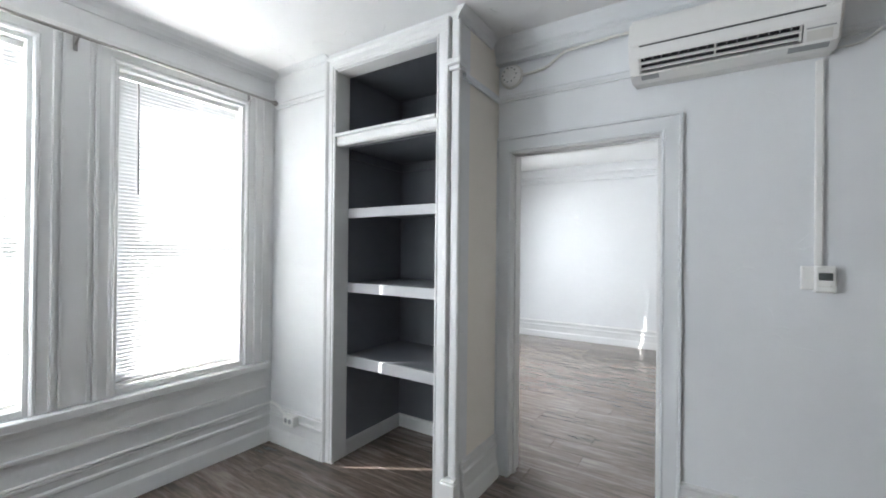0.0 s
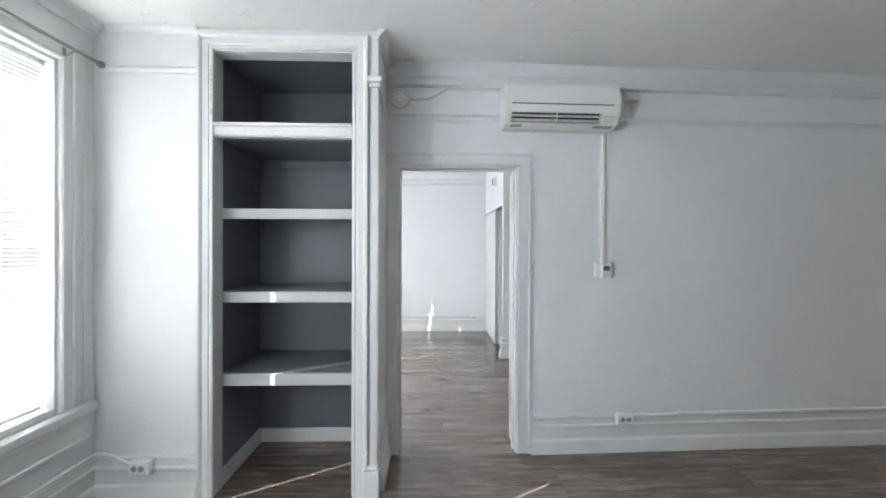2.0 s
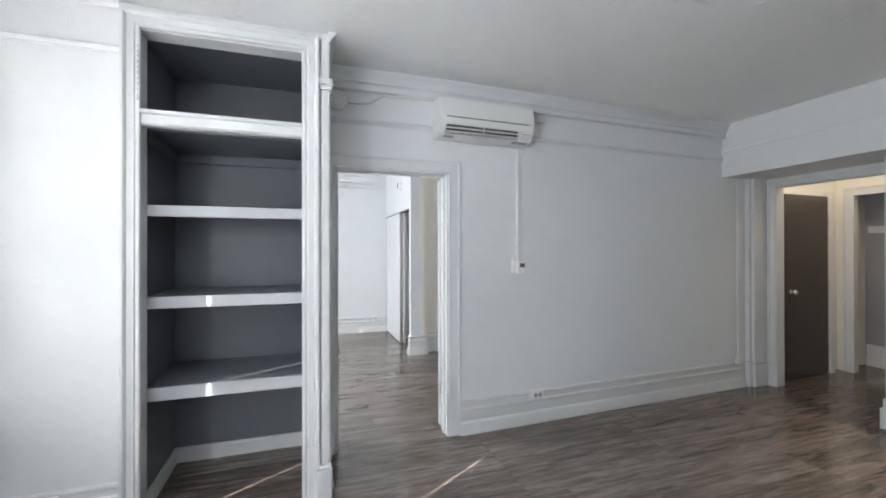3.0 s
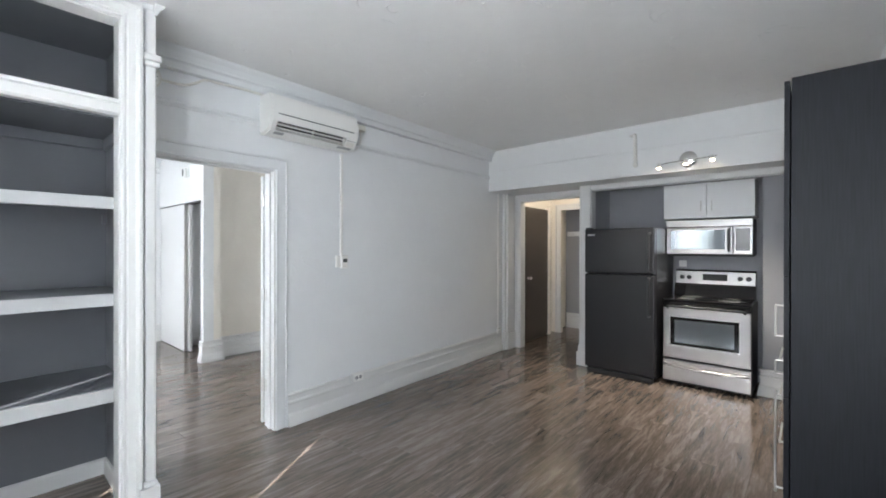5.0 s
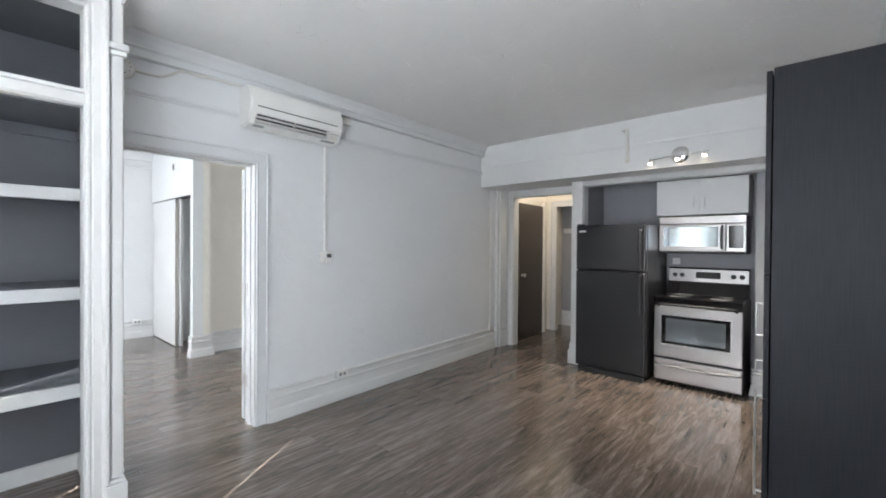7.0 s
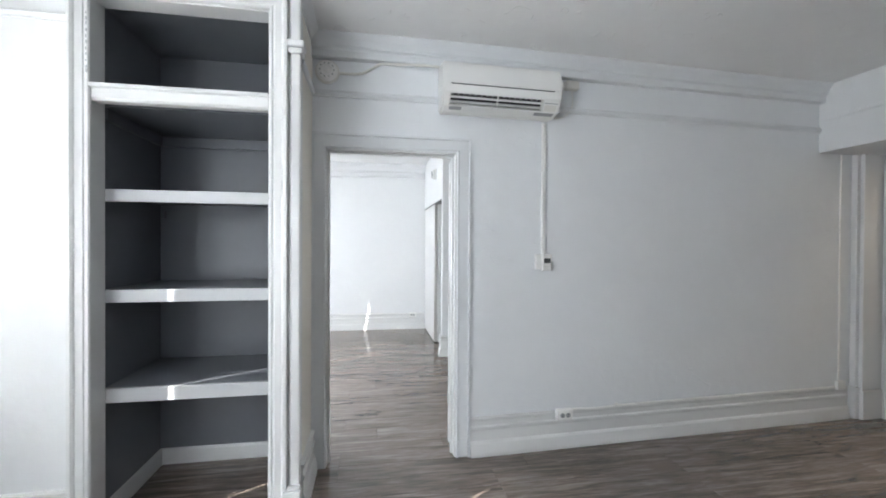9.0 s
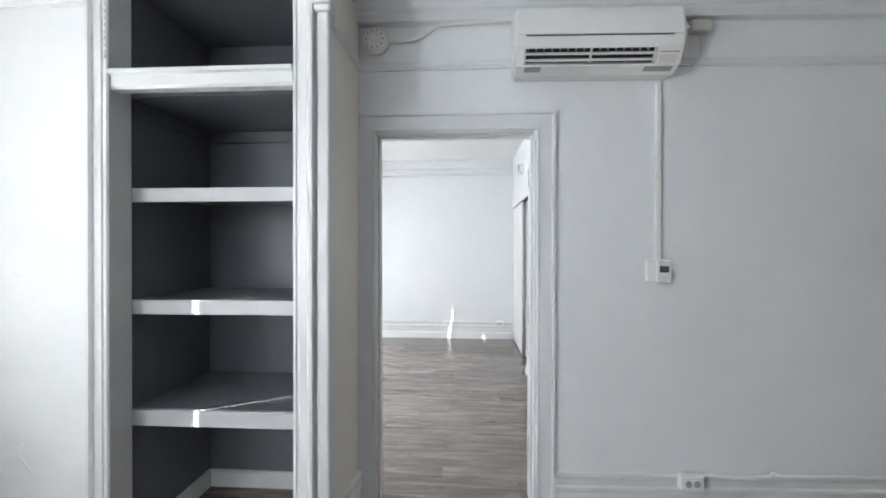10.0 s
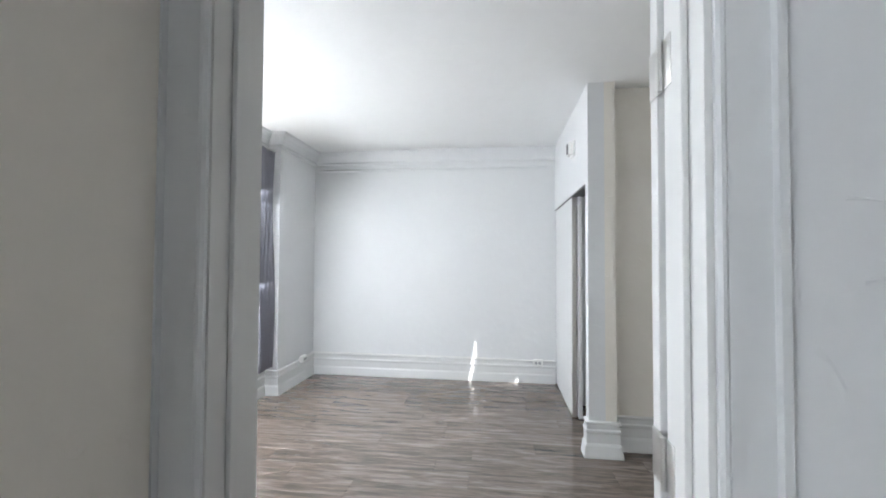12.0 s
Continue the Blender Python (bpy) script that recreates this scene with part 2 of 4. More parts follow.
def cyl(bm, p0, p1, r0, r1=None, seg=20, caps=True):
    r1 = r0 if r1 is None else r1
    p0, p1 = Vector(p0), Vector(p1)
    q = (p1 - p0).to_track_quat("Z", "Y")
    rings = []
    for p, r in ((p0, r0), (p1, r1)):
        rings.append([bm.verts.new(p + q @ Vector((r * math.cos(2 * math.pi * i / seg), r * math.sin(2 * math.pi * i / seg), 0))) for i in range(seg)])
    for i in range(seg):
        bm.faces.new((rings[0][i], rings[0][(i + 1) % seg], rings[1][(i + 1) % seg], rings[1][i]))
    if caps:
        bm.faces.new(rings[0][::-1])
        bm.faces.new(rings[1])
    return bm


def lathe(bm, origin, axis, prof, seg=28):
    """Turned shape: prof is (radius, distance along axis)."""
    q = Vector(axis).to_track_quat("Z", "Y")
    rings = []
    for r, d in prof:
        rings.append([bm.verts.new(Vector(origin) + q @ Vector((max(r, 0.0004) * math.cos(2 * math.pi * i / seg), max(r, 0.0004) * math.sin(2 * math.pi * i / seg), d))) for i in range(seg)])
    for a, b in zip(rings, rings[1:]):
        for i in range(seg):
            bm.faces.new((a[i], a[(i + 1) % seg], b[(i + 1) % seg], b[i]))
    bm.faces.new(rings[0][::-1])
    bm.faces.new(rings[-1])
    return bm


def tube(bm, pts, r, seg=8):
    """A round tube through points."""
    pts = [Vector(p) for p in pts]
    rings = []
    for i, p in enumerate(pts):
        d = (pts[min(i + 1, len(pts) - 1)] - pts[max(i - 1, 0)]).normalized()
        up = Vector((0, 0, 1)) if abs(d.z) < 0.9 else Vector((1, 0, 0))
        a = d.cross(up).normalized()
        b = a.cross(d)
        rings.append([bm.verts.new(p + r * (math.cos(2 * math.pi * k / seg) * a + math.sin(2 * math.pi * k / seg) * b)) for k in range(seg)])
    for s, t in zip(rings, rings[1:]):
        for k in range(seg):
            bm.faces.new((s[k], s[(k + 1) % seg], t[(k + 1) % seg], t[k]))
    bm.faces.new(rings[0][::-1])
    bm.faces.new(rings[-1])
    return bm


def curve_pts(pts, n=8):
    """Catmull-Rom points through pts."""
    p = [Vector(q) for q in pts]
    p = [2 * p[0] - p[1], *p, 2 * p[-1] - p[-2]]
    out = []
    for i in range(1, len(p) - 2):
        for k in range(n):
            t = k / n
            out.append(0.5 * (2 * p[i] + (p[i + 1] - p[i - 1]) * t + (2 * p[i - 1] - 5 * p[i] + 4 * p[i + 1] - p[i + 2]) * t * t + (3 * p[i] - p[i - 1] - 3 * p[i + 1] + p[i + 2]) * t ** 3))
    out.append(p[-2])
    return out


def sweep(bm, prof, path, n):
    """A moulding: profile (a: to the side n x d, b: along n) along a flat path with mitred corners."""
    path, n = [Vector(p) for p in path], Vector(n)
    rings = []
    for i, p in enumerate(path):
        ds = []
        if i > 0:
            ds.append((p - path[i - 1]).normalized())
        if i < len(path) - 1:
            ds.append((path[i + 1] - p).normalized())
        ss = [n.cross(d) for d in ds]
        s = ss[0] if len(ss) == 1 else (ss[0] + ss[1]) / (1 + ss[0].dot(ss[1]))
        rings.append([bm.verts.new(p + a * s + b * n) for a, b in prof])
    k = len(prof)
    for u, v in zip(rings, rings[1:]):
        for j in range(k):
            bm.faces.new((u[j], u[(j + 1) % k], v[(j + 1) % k], v[j]))
    bm.faces.new(rings[0][::-1])
    bm.faces.new(rings[-1])
    return bm


def wall_mesh(axis, a0, a1, u0, u1, z0, z1, holes=()):
    """A thick wall across `axis` from a0 to a1, along the other axis from u0 to u1, with holes (u0, u1, z0, z1) through it."""
    us = sorted({u0, u1, *[h[0] for h in holes], *[h[1] for h in holes]})
    zs = sorted({z0, z1, *[h[2] for h in holes], *[h[3] for h in holes]})
    us = [u for u in us if u0 <= u <= u1]
    zs = [z for z in zs if z0 <= z <= z1]

    def solid(i, j):
        if not (0 <= i < len(us) - 1 and 0 <= j < len(zs) - 1):
            return False
        cu, cz = (us[i] + us[i + 1]) / 2, (zs[j] + zs[j + 1]) / 2
        return not any(h[0] < cu < h[1] and h[2] < cz < h[3] for h in holes)

    bm = bmesh.new()
    cache = {}

    def v(a, u, z):
        key = (a, u, z)
        if key not in cache:
            cache[key] = bm.verts.new((a, u, z) if axis == "x" else (u, a, z))
        return cache[key]

    for i in range(len(us) - 1):
        for j in range(len(zs) - 1):
            if not solid(i, j):
                continue
            p, q, r, s = us[i], us[i + 1], zs[j], zs[j + 1]
            for a in (a0, a1):
                bm.faces.new((v(a, p, r), v(a, q, r), v(a, q, s), v(a, p, s)))
            for ii, jj, e in ((i - 1, j, ((p, r), (p, s))), (i + 1, j, ((q, r), (q, s))), (i, j - 1, ((p, r), (q, r))), (i, j + 1, ((p, s), (q, s)))):
                if not solid(ii, jj):
                    (c, d), (f, g) = e
                    bm.faces.new((v(a0, c, d), v(a0, f, g), v(a1, f, g), v(a1, c, d)))
    return bm


BASE = [(0, 0), (0.040, 0), (0.040, 0.018), (0.030, 0.085), (0.024, 0.098), (0.020, 0.104), (0.020, 0.175), (0.026, 0.182), (0.026, 0.198), (0.016, 0.206), (0.016, 0.238), (0.024, 0.246), (0.024, 0.258), (0, 0.262)]
CROWN = [(0, 0), (0.030, 0.0), (0.036, 0.012), (0.030, 0.022), (0.030, 0.030), (0.044, 0.050), (0.070, 0.076), (0.105, 0.094), (0.115, 0.110), (0, 0.110)]
RAIL = [(0, 0), (0.014, 0), (0.014, 0.008), (0.020, 0.014), (0.022, 0.026), (0.012, 0.036), (0.010, 0.044), (0, 0.044)]

# ---- large structure ----
H1, H2 = 2.745, 2.80                         # ceilings of the front and the back room
WX, SY, DY0, DY1 = -1.74, -1.00, 2.78, 2.94  # window wall, south wall, the two faces of the door wall
KX = 4.24                                    # face of the wall between living room and kitchen
HX = 4.50                                    # face of the recessed wall with the hall doorway
SX0, SZ0 = 3.90, 2.21                        # front and underside of the boxed beam
CX = -1.99                                   # window wall of the back room

# The third opening is unseen, added to carry daylight to the kitchen side.
WIN = [(0.195, 0.945, 0.60, 2.45), (1.28, 2.046, 0.60, 2.45), (-0.89, -0.14, 0.60, 2.45)]
structure("wall_west", wall_mesh("x", WX - 0.22, WX, SY - 0.12, 3.08, 0, H1, WIN), WALL, "white painted plaster wall with tall windows", "wall")
structure("wall_south", wall_mesh("y", SY - 0.12, SY, WX, 5.0, 0, H1), WALL, "white painted plaster wall behind the tall cabinet", "wall")
# recessed shelf opening through the front of the boxed-out wall
structure("wall_north", wall_mesh("y", 2.28, 2.40, WX, -0.11, 0, H1, [(-1.078, -0.24, 0, 2.632)]), WALL, "white plaster wall with the shelf niche", "wall")
# cream colour stands in for the warm light that falls on this return
structure("wall_niche_side", boxm(-0.17, -0.11, 2.40, DY0, 0, H1), CREAM, "narrow return wall beside the niche, warm light put into its cream colour", "wall")
structure("wall_partition", wall_mesh("y", DY0, DY1, -0.17, KX + 0.35, 0, H1, [(-0.032, 0.835, 0, 2.059)]), COOL, "cool white plaster wall with a doorway, cracked and uneven", "wall")
structure("wall_kitchen", wall_mesh("x", KX, KX + 0.12, -1.0, 1.75, 0, H1, [(-0.995, 1.61, 0, 2.145)]), WALL, "white wall with the kitchen opening", "wall")
structure("wall_hall_front", wall_mesh("x", HX, HX + 0.12, 1.70, DY0, 0, H1, [(1.80, 2.632, 0, 2.13)]), WALL, "white recessed wall with the hall doorway", "wall")
structure("soffit", boxm(SX0, HX - 0.001, SY, DY0, SZ0, H1), WALL, "white boxed beam above the kitchen opening", "soffit")
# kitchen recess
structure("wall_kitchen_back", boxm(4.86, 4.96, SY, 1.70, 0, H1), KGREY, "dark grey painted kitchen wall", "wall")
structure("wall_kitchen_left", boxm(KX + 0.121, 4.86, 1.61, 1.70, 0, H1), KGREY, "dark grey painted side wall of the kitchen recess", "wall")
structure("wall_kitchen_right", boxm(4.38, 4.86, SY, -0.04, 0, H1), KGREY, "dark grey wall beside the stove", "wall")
# hall behind the kitchen wall
structure("wall_hall_right", boxm(4.96, 6.5, 1.58, 1.70, 0, H1), CREAM, "cream hall wall", "wall")
structure("wall_hall_left", wall_mesh("y", DY0, DY1, KX + 0.35, 6.6, 0, H1), CREAM, "cream hall wall beside the brown door", "wall")
structure("wall_hall_end", wall_mesh("x", 5.90, 6.00, 1.70, DY0, 0, H1, [(1.86, 2.62, 0, 2.10)]), CREAM, "cream hall wall with the closet opening", "wall")
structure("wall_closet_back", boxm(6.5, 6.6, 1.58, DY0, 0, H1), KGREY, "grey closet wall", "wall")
# back room
structure("wall_back", boxm(CX - 0.2, 2.9, 7.17, 7.29, 0, H2), WALL, "white end wall of the back room", "wall")
structure("wall_back_west", wall_mesh("x", CX - 0.2, CX, 2.60, 7.17, 0, H2, [(3.95, 4.75, 0.45, 2.40), (5.10, 6.20, 0.45, 2.52)]), WALL, "white window wall of the back room", "wall")
structure("wall_back_south", wall_mesh("y", 3.025, 3.08, WX, -0.172, 0, H2), WALL, "white wall behind the niche", "wall")
structure("wall_corner_pier", boxm(CX, CX + 0.15, 6.30, 7.17, 0, H2), WALL, "shallow white pier in the corner of the back room", "wall")
structure("wall_closet_front", wall_mesh("x", 1.17, 1.29, 5.33, 7.17, 0, H2, [(5.42, 7.165, 0, 2.05)]), WALL, "white closet wall with a wide sliding-door opening", "wall")
structure("wall_pier", boxm(1.29, 1.37, 5.33, 5.47, 0, H2), CREAM, "cream side of the closet pier", "wall")
structure("wall_recess", boxm(1.37, 2.9, 5.47, 5.58, 0, H2), CREAM, "cream wall of the bedroom recess", "wall")
structure("wall_recess_east", boxm(2.9, 3.02, DY1, 7.17, 0, H2), CREAM, "plain cream wall", "wall")
structure("wall_bedroom_closet_back", boxm(1.79, 1.89, 5.58, 7.17, 0, H2), WALL, "white closet wall", "wall")

structure("wall_closet_side", boxm(1.29, 1.79, 6.44, 6.52, 0, H2), WALL, "white side wall inside the closet", "wall")

structure("ceiling", boxm(WX - 0.22, 6.6, SY - 0.12, DY1, H1, H1 + 0.15), CEIL, "white painted plaster ceiling with trowel marks", "ceiling")
structure("soffit_south", boxm(WX + 0.001, SX0 - 0.001, SY, -0.74, 2.37, H1), WALL, "white boxed beam above the tall cabinet", "soffit")
structure("ceiling_back", boxm(CX - 0.2, 3.02, DY1 + 0.002, 7.29, H2, H2 + 0.13), SMOOTHCEIL, "white painted plaster ceiling of the back room", "ceiling")
floor = structure("floor", boxm(CX - 0.3, 6.7, SY - 0.12, 7.3, -0.15, -0.006), JOINT, "grey-brown wood-look plank floor, softly glossy", "floor")
structure("ground", boxm(-60, CX - 0.35, -60, 60, -4.2, -4.0), SNOWY, "pale ground outside the windows", "ground")


def trim(name, bm, label, category="trim", mat=TRIM):
    return structure(name, bm, mat, label, category)


# baseboards: the moulding lies to the side z x d of the path
Z = (0, 0, 1)


def base(name, pts, mat=TRIM):
    trim(name, sweep(bmesh.new(), BASE, [(x, y, 0.0) for x, y in pts], Z), "tall white moulded baseboard", "baseboard", mat)


base("baseboard", [(KX - 0.03, DY0), (0.926, DY0)])
base("baseboard", [(-1.148, 2.28), (WX, 2.28), (WX, SY), (4.38, SY)])
base("baseboard", [(-0.11, DY0 - 0.03), (-0.11, 2.33)])
base("baseboard", [(4.38, -0.30), (4.38, -0.04), (4.46, -0.04)])
base("baseboard", [(2.9, 5.47), (1.37, 5.47), (1.37, 5.33), (1.17, 5.33), (1.17, 5.42)])
base("baseboard", [(1.17, 7.17), (CX + 0.15, 7.17), (CX + 0.15, 6.30), (CX, 6.30), (CX, 3.08), (-0.17, 3.08)])
base("baseboard", [(1.79, 7.17), (1.79, 5.58), (1.29, 5.58)])
base("baseboard", [(6.4995, 1.72), (6.4995, 2.76)])
base("baseboard", [(5.90, 1.70), (4.63, 1.70)], TRIM)


def crown(name, pts, z, prof=CROWN, label="white plaster cornice below the ceiling", mat=WALL):
    trim(name, sweep(bmesh.new(), prof, [(x, y, z) for x, y in pts], Z), label, "cornice", mat)


LEDGE = [(0, 0), (0.048, 0), (0.052, 0.006), (0.050, 0.042), (0.056, 0.050), (0.064, 0.056), (0.066, 0.070), (0.082, 0.100), (0.100, 0.122), (0.108, 0.135), (0, 0.135)]
EAR = [(0, 0), (0.010, 0), (0.012, 0.010), (0.022, 0.030), (0.040, 0.048), (0.050, 0.064), (0, 0.064)]
COVE = [(0, 0), (0.008, 0), (0.010, 0.008), (0.018, 0.030), (0.036, 0.052), (0.060, 0.066), (0.075, 0.070), (0, 0.070)]
crown("cornice", [(SX0, DY0), (0.835, DY0), (-0.11, DY0)], H1 - 0.135, LEDGE, mat=COOLTRIM)
crown("cornice", [(-0.11, DY0 - 0.109), (-0.11, 2.246)], H1 - 0.064, EAR)
crown("cornice", [(WX, 2.28), (WX, -0.739)], H1 - 0.07, COVE)
crown("cornice", [(-1.148, 2.28), (WX + 0.07, 2.28)], H1 - 0.035, [(a * 0.6, b * 0.5) for a, b in COVE])
trim("trim", boxm(WX + 0.001, SX0 - 0.001, SY, SY + 0.03, 2.29, 2.345, 0.006), "white rail under the boxed beam")
crown("cornice", [(1.17, 7.17), (CX + 0.15, 7.17), (CX + 0.15, 6.30), (CX, 6.30), (CX, 3.08)], H2 - 0.155, [(a, b * 1.41) for a, b in CROWN])
crown("picture_rail", [(SX0, DY0), (0.835, DY0), (-0.11, DY0), (-0.11, 2.32)], 2.375, RAIL, "pale picture rail moulding, many coats of paint", COOLTRIM)
crown("picture_rail", [(-1.148, 2.28), (WX + 0.04, 2.28)], 2.475, RAIL, "white picture rail moulding beside the niche")
crown("picture_rail", [(1.17, 7.17), (CX + 0.15, 7.17)], 2.555, RAIL, "white picture rail moulding")
crown("picture_rail", [(SX0, SY + 0.001), (SX0, DY0 - 0.001)], 2.46, [(0, 0), (0.006, 0), (0.008, 0.012), (0.004, 0.03), (0, 0.03)], "thin white moulding on the boxed beam")

CASING = [(0, 0), (0, 0.014), (0.006, 0.020), (0.014, 0.020), (0.020, 0.015), (0.070, 0.015), (0.074, 0.020), (0.080, 0.030), (0.098, 0.030), (0.102, 0.0)]
FLATCAS = [(0, 0), (0, 0.008), (0.006, 0.012), (0.012, 0.012), (0.016, 0.009), (0.080, 0.009), (0.083, 0.020), (0.097, 0.020), (0.097, 0)]
HALLCAS = [(a * 0.62, b) for a, b in FLATCAS]


def casing_y(name, x0, x1, z1, y, side, label, prof=CASING, z0=0.0, mat=TRIM):
    """Casing round an opening in a wall across y; side -1: it stands out towards -y."""
    path = [(x0, y, z0), (x0, y, z1), (x1, y, z1), (x1, y, z0)]
    if side > 0:
        path = path[::-1]
    return trim(name, sweep(bmesh.new(), prof, path, (0, side, 0)), label, "casing", mat)


def casing_x(name, y0, y1, z1, x, side, label, prof=CASING, z0=0.0):
    path = [(x, y1, z0), (x, y1, z1), (x, y0, z1), (x, y0, z0)]
    if side > 0:
        path = path[::-1]
    return trim(name, sweep(bmesh.new(), prof, path, (side, 0, 0)), label, "casing")


# doorway to the back room
casing_y("door_1", -0.022, 0.828, 2.052, DY0, -1, "pale grey painted door casing round the doorway", FLATCAS, 0.0, COOLTRIM)
casing_y("door_1", -0.022, 0.828, 2.052, DY1, 1, "white painted door casing round the doorway", FLATCAS)
dl = thing("door_lining", "white painted door lining with a stop", "door frame", (0.41, 2.86, 0), kind="structure")
dl.matrix_world = Matrix.Identity(4)
for x0, x1 in ((-0.0315, -0.018), (0.817, 0.8345)):
    part("jamb", boxm(x0, x1, DY0 + 0.002, DY1 - 0.002, 0, 2.058, 0.001), TRIM, dl)
part("head_jamb", boxm(-0.0175, 0.8165, DY0 + 0.002, DY1 - 0.002, 2.044, 2.058, 0.001), TRIM, dl)
for x0, x1 in ((-0.0175, -0.006), (0.805, 0.8165)):
    part("stop", boxm(x0, x1, DY0 + 0.055, DY0 + 0.095, 0, 2.0435, 0.002), TRIM, dl)
part("stop", boxm(-0.0055, 0.8045, DY0 + 0.055, DY0 + 0.095, 2.032, 2.0435, 0.002), TRIM, dl)
# hall doorway and kitchen opening
casing_x("door_2", 1.807, 2.625, 2.122, HX, -1, "white painted casing of the hall doorway", HALLCAS)
jb = bmesh.new()
for y0, y1 in ((1.8005, 1.815), (2.617, 2.6315)):
    box(jb, HX + 0.002, HX + 0.13, y0, y1, 0, 2.129)
box(jb, HX + 0.002, HX + 0.13, 1.815, 2.617, 2.116, 2.129)
trim("door_lining", jb, "white painted lining of the hall doorway", "door frame")
pb = bmesh.new()
box(pb, KX + 0.01, HX - 0.002, 2.735, DY0 - 0.002, 0.265, SZ0 - 0.001, 0.004)
box(pb, KX + 0.045, HX - 0.002, 2.705, 2.7345, 0.245, SZ0 - 0.001, 0.004)
box(pb, KX - 0.005, HX - 0.002, 2.720, DY0 - 0.002, 0, 0.262, 0.006)
box(pb, KX + 0.035, HX - 0.002, 2.690, 2.7195, 0, 0.243, 0.006)
trim("pilaster", pb, "white painted stepped pilaster in the corner", "pilaster")
pb = bmesh.new()
box(pb, KX - 0.03, KX - 0.001, 1.615, 1.750, 0.25, SZ0 - 0.001, 0.004)
box(pb, KX - 0.038, KX - 0.0305, 1.615, 1.640, 0.25, SZ0 - 0.001, 0.003)
box(pb, KX - 0.038, KX - 0.0305, 1.722, 1.750, 0.25, SZ0 - 0.001, 0.003)
box(pb, KX - 0.045, KX - 0.001, 1.608, 1.765, 0.17, 0.2495, 0.008)
box(pb, KX - 0.055, KX - 0.001, 1.604, 1.780, 0, 0.1695, 0.008)
trim("post", pb, "white painted post beside the fridge with a plinth", "post")
hb = sweep(bmesh.new(), [(0, 0), (0, 0.02), (0.012, 0.026), (0.05, 0.026), (0.052, 0.034), (0.060, 0.034), (0.062, 0)], [(KX, 1.613, 2.147), (KX, -0.98, 2.147)], (-1, 0, 0))
trim("trim_head", hb, "white moulded head trim above the kitchen opening", "trim")
casing_x("door_3", 1.87, 2.61, 2.09, 5.90, -1, "cream casing of the hall closet", FLATCAS)


# ---- windows ----
def window(name, xw, y0, y1, z0, z1, depth=0.22, cased=True):
    """A double-hung window in a wall across x; xw: the room's face of the wall."""
    w = thing(name, "white painted double-hung window with bright daylight behind", "window", (xw, (y0 + y1) / 2, z0), kind="structure")
    w.matrix_world = Matrix.Identity(4)
    xs = xw - 0.135
    lining = bmesh.new()
    for a, b in ((y0, y0 + 0.02), (y1 - 0.02, y1)):
        box(lining, xw - depth + 0.002, xw - 0.001, a + 0.0005 if a == y0 else a, b if b != y1 else b - 0.0005, z0 + 0.001, z1 - 0.001)
    box(lining, xw - depth + 0.002, xw - 0.001, y0 + 0.02, y1 - 0.02, z1 - 0.021, z1 - 0.001)
    part("window_lining", lining, TRIM, w)
    zm = (z0 + z1) / 2 - 0.03
    for k, (za, zb, dx) in enumerate(((zm - 0.02, z1 - 0.022, -0.045), (z0 + 0.03, zm + 0.02, 0.0))):
        fr = bmesh.new()
        a, b, x = y0 + 0.021, y1 - 0.021, xs + dx
        box(fr, x - 0.036, x, a, a + 0.045, za, zb, 0.004)
        box(fr, x - 0.036, x, b - 0.045, b, za, zb, 0.004)
        box(fr, x - 0.034, x - 0.002, a + 0.045, b - 0.045, za, za + 0.05, 0.004)
        box(fr, x - 0.034, x - 0.002, a + 0.045, b - 0.045, zb - 0.045, zb, 0.004)
        sash = part("sash", fr, TRIM, w)
        pane = part("pane", boxm(x - 0.021, x - 0.017, a + 0.046, b - 0.046, za + 0.051, zb - 0.046), GLASS, w, "clear glass pane")
        pane.visible_shadow = False
    sill = bmesh.new()
    box(sill, xw - depth + 0.002, xw - 0.001, y0 + 0.0205, y1 - 0.0205, z0 + 0.001, z0 + 0.03, 0.003)
    part("window_sill", sill, TRIM, w)
    if cased:
        path = [(xw, y1, z0), (xw, y1, z1), (xw, y0, z1), (xw, y0, z0)]
        part("window_frame", sweep(bmesh.new(), [(0.0, 0), (0.0, 0.016), (0.008, 0.024), (0.018, 0.024), (0.026, 0.016), (0.070, 0.016), (0.074, 0.026), (0.090, 0.026), (0.092, 0)], path[::-1], (1, 0, 0)), TRIM, w)
    return w


# window_3 lies out of view and is added for its light
for i, (y0, y1, z0, z1) in enumerate(WIN):
    window("window_%d" % (i + 1), WX, y0, y1, z0, z1)
window("window_5", CX, 3.95, 4.75, 0.45, 2.40, 0.2)
window("window_4", CX, 5.10, 6.20, 0.45, 2.52, 0.2)
# stool and apron that run under both windows, panel between them
st = bmesh.new()
box(st, WX + 0.001, WX + 0.060, -0.98, 2.24, 0.545, 0.595, 0.008)
box(st, WX + 0.001, WX + 0.036, -0.98, 2.22, 0.508, 0.545, 0.004)
box(st, WX + 0.001, WX + 0.024, -0.98, 2.21, 0.40, 0.508, 0.004)
box(st, WX + 0.001, WX + 0.034, -0.98, 2.215, 0.385, 0.412, 0.005)
trim("trim_stool", st, "long white window stool and moulded apron", "window sill")
mb = bmesh.new()
for y, w in ((1.0375, 0.150), (-0.047, 0.149)):
    box(mb, WX + 0.001, WX + 0.010, y, y + w, 0.60, 2.53)
for y in (1.050, 1.165, -0.035, 0.080):
    box(mb, WX + 0.010, WX + 0.018, y, y + 0.012, 0.60, 2.53, 0.002)
trim("trim_mullion", mb, "white beaded panel between the windows", "trim")
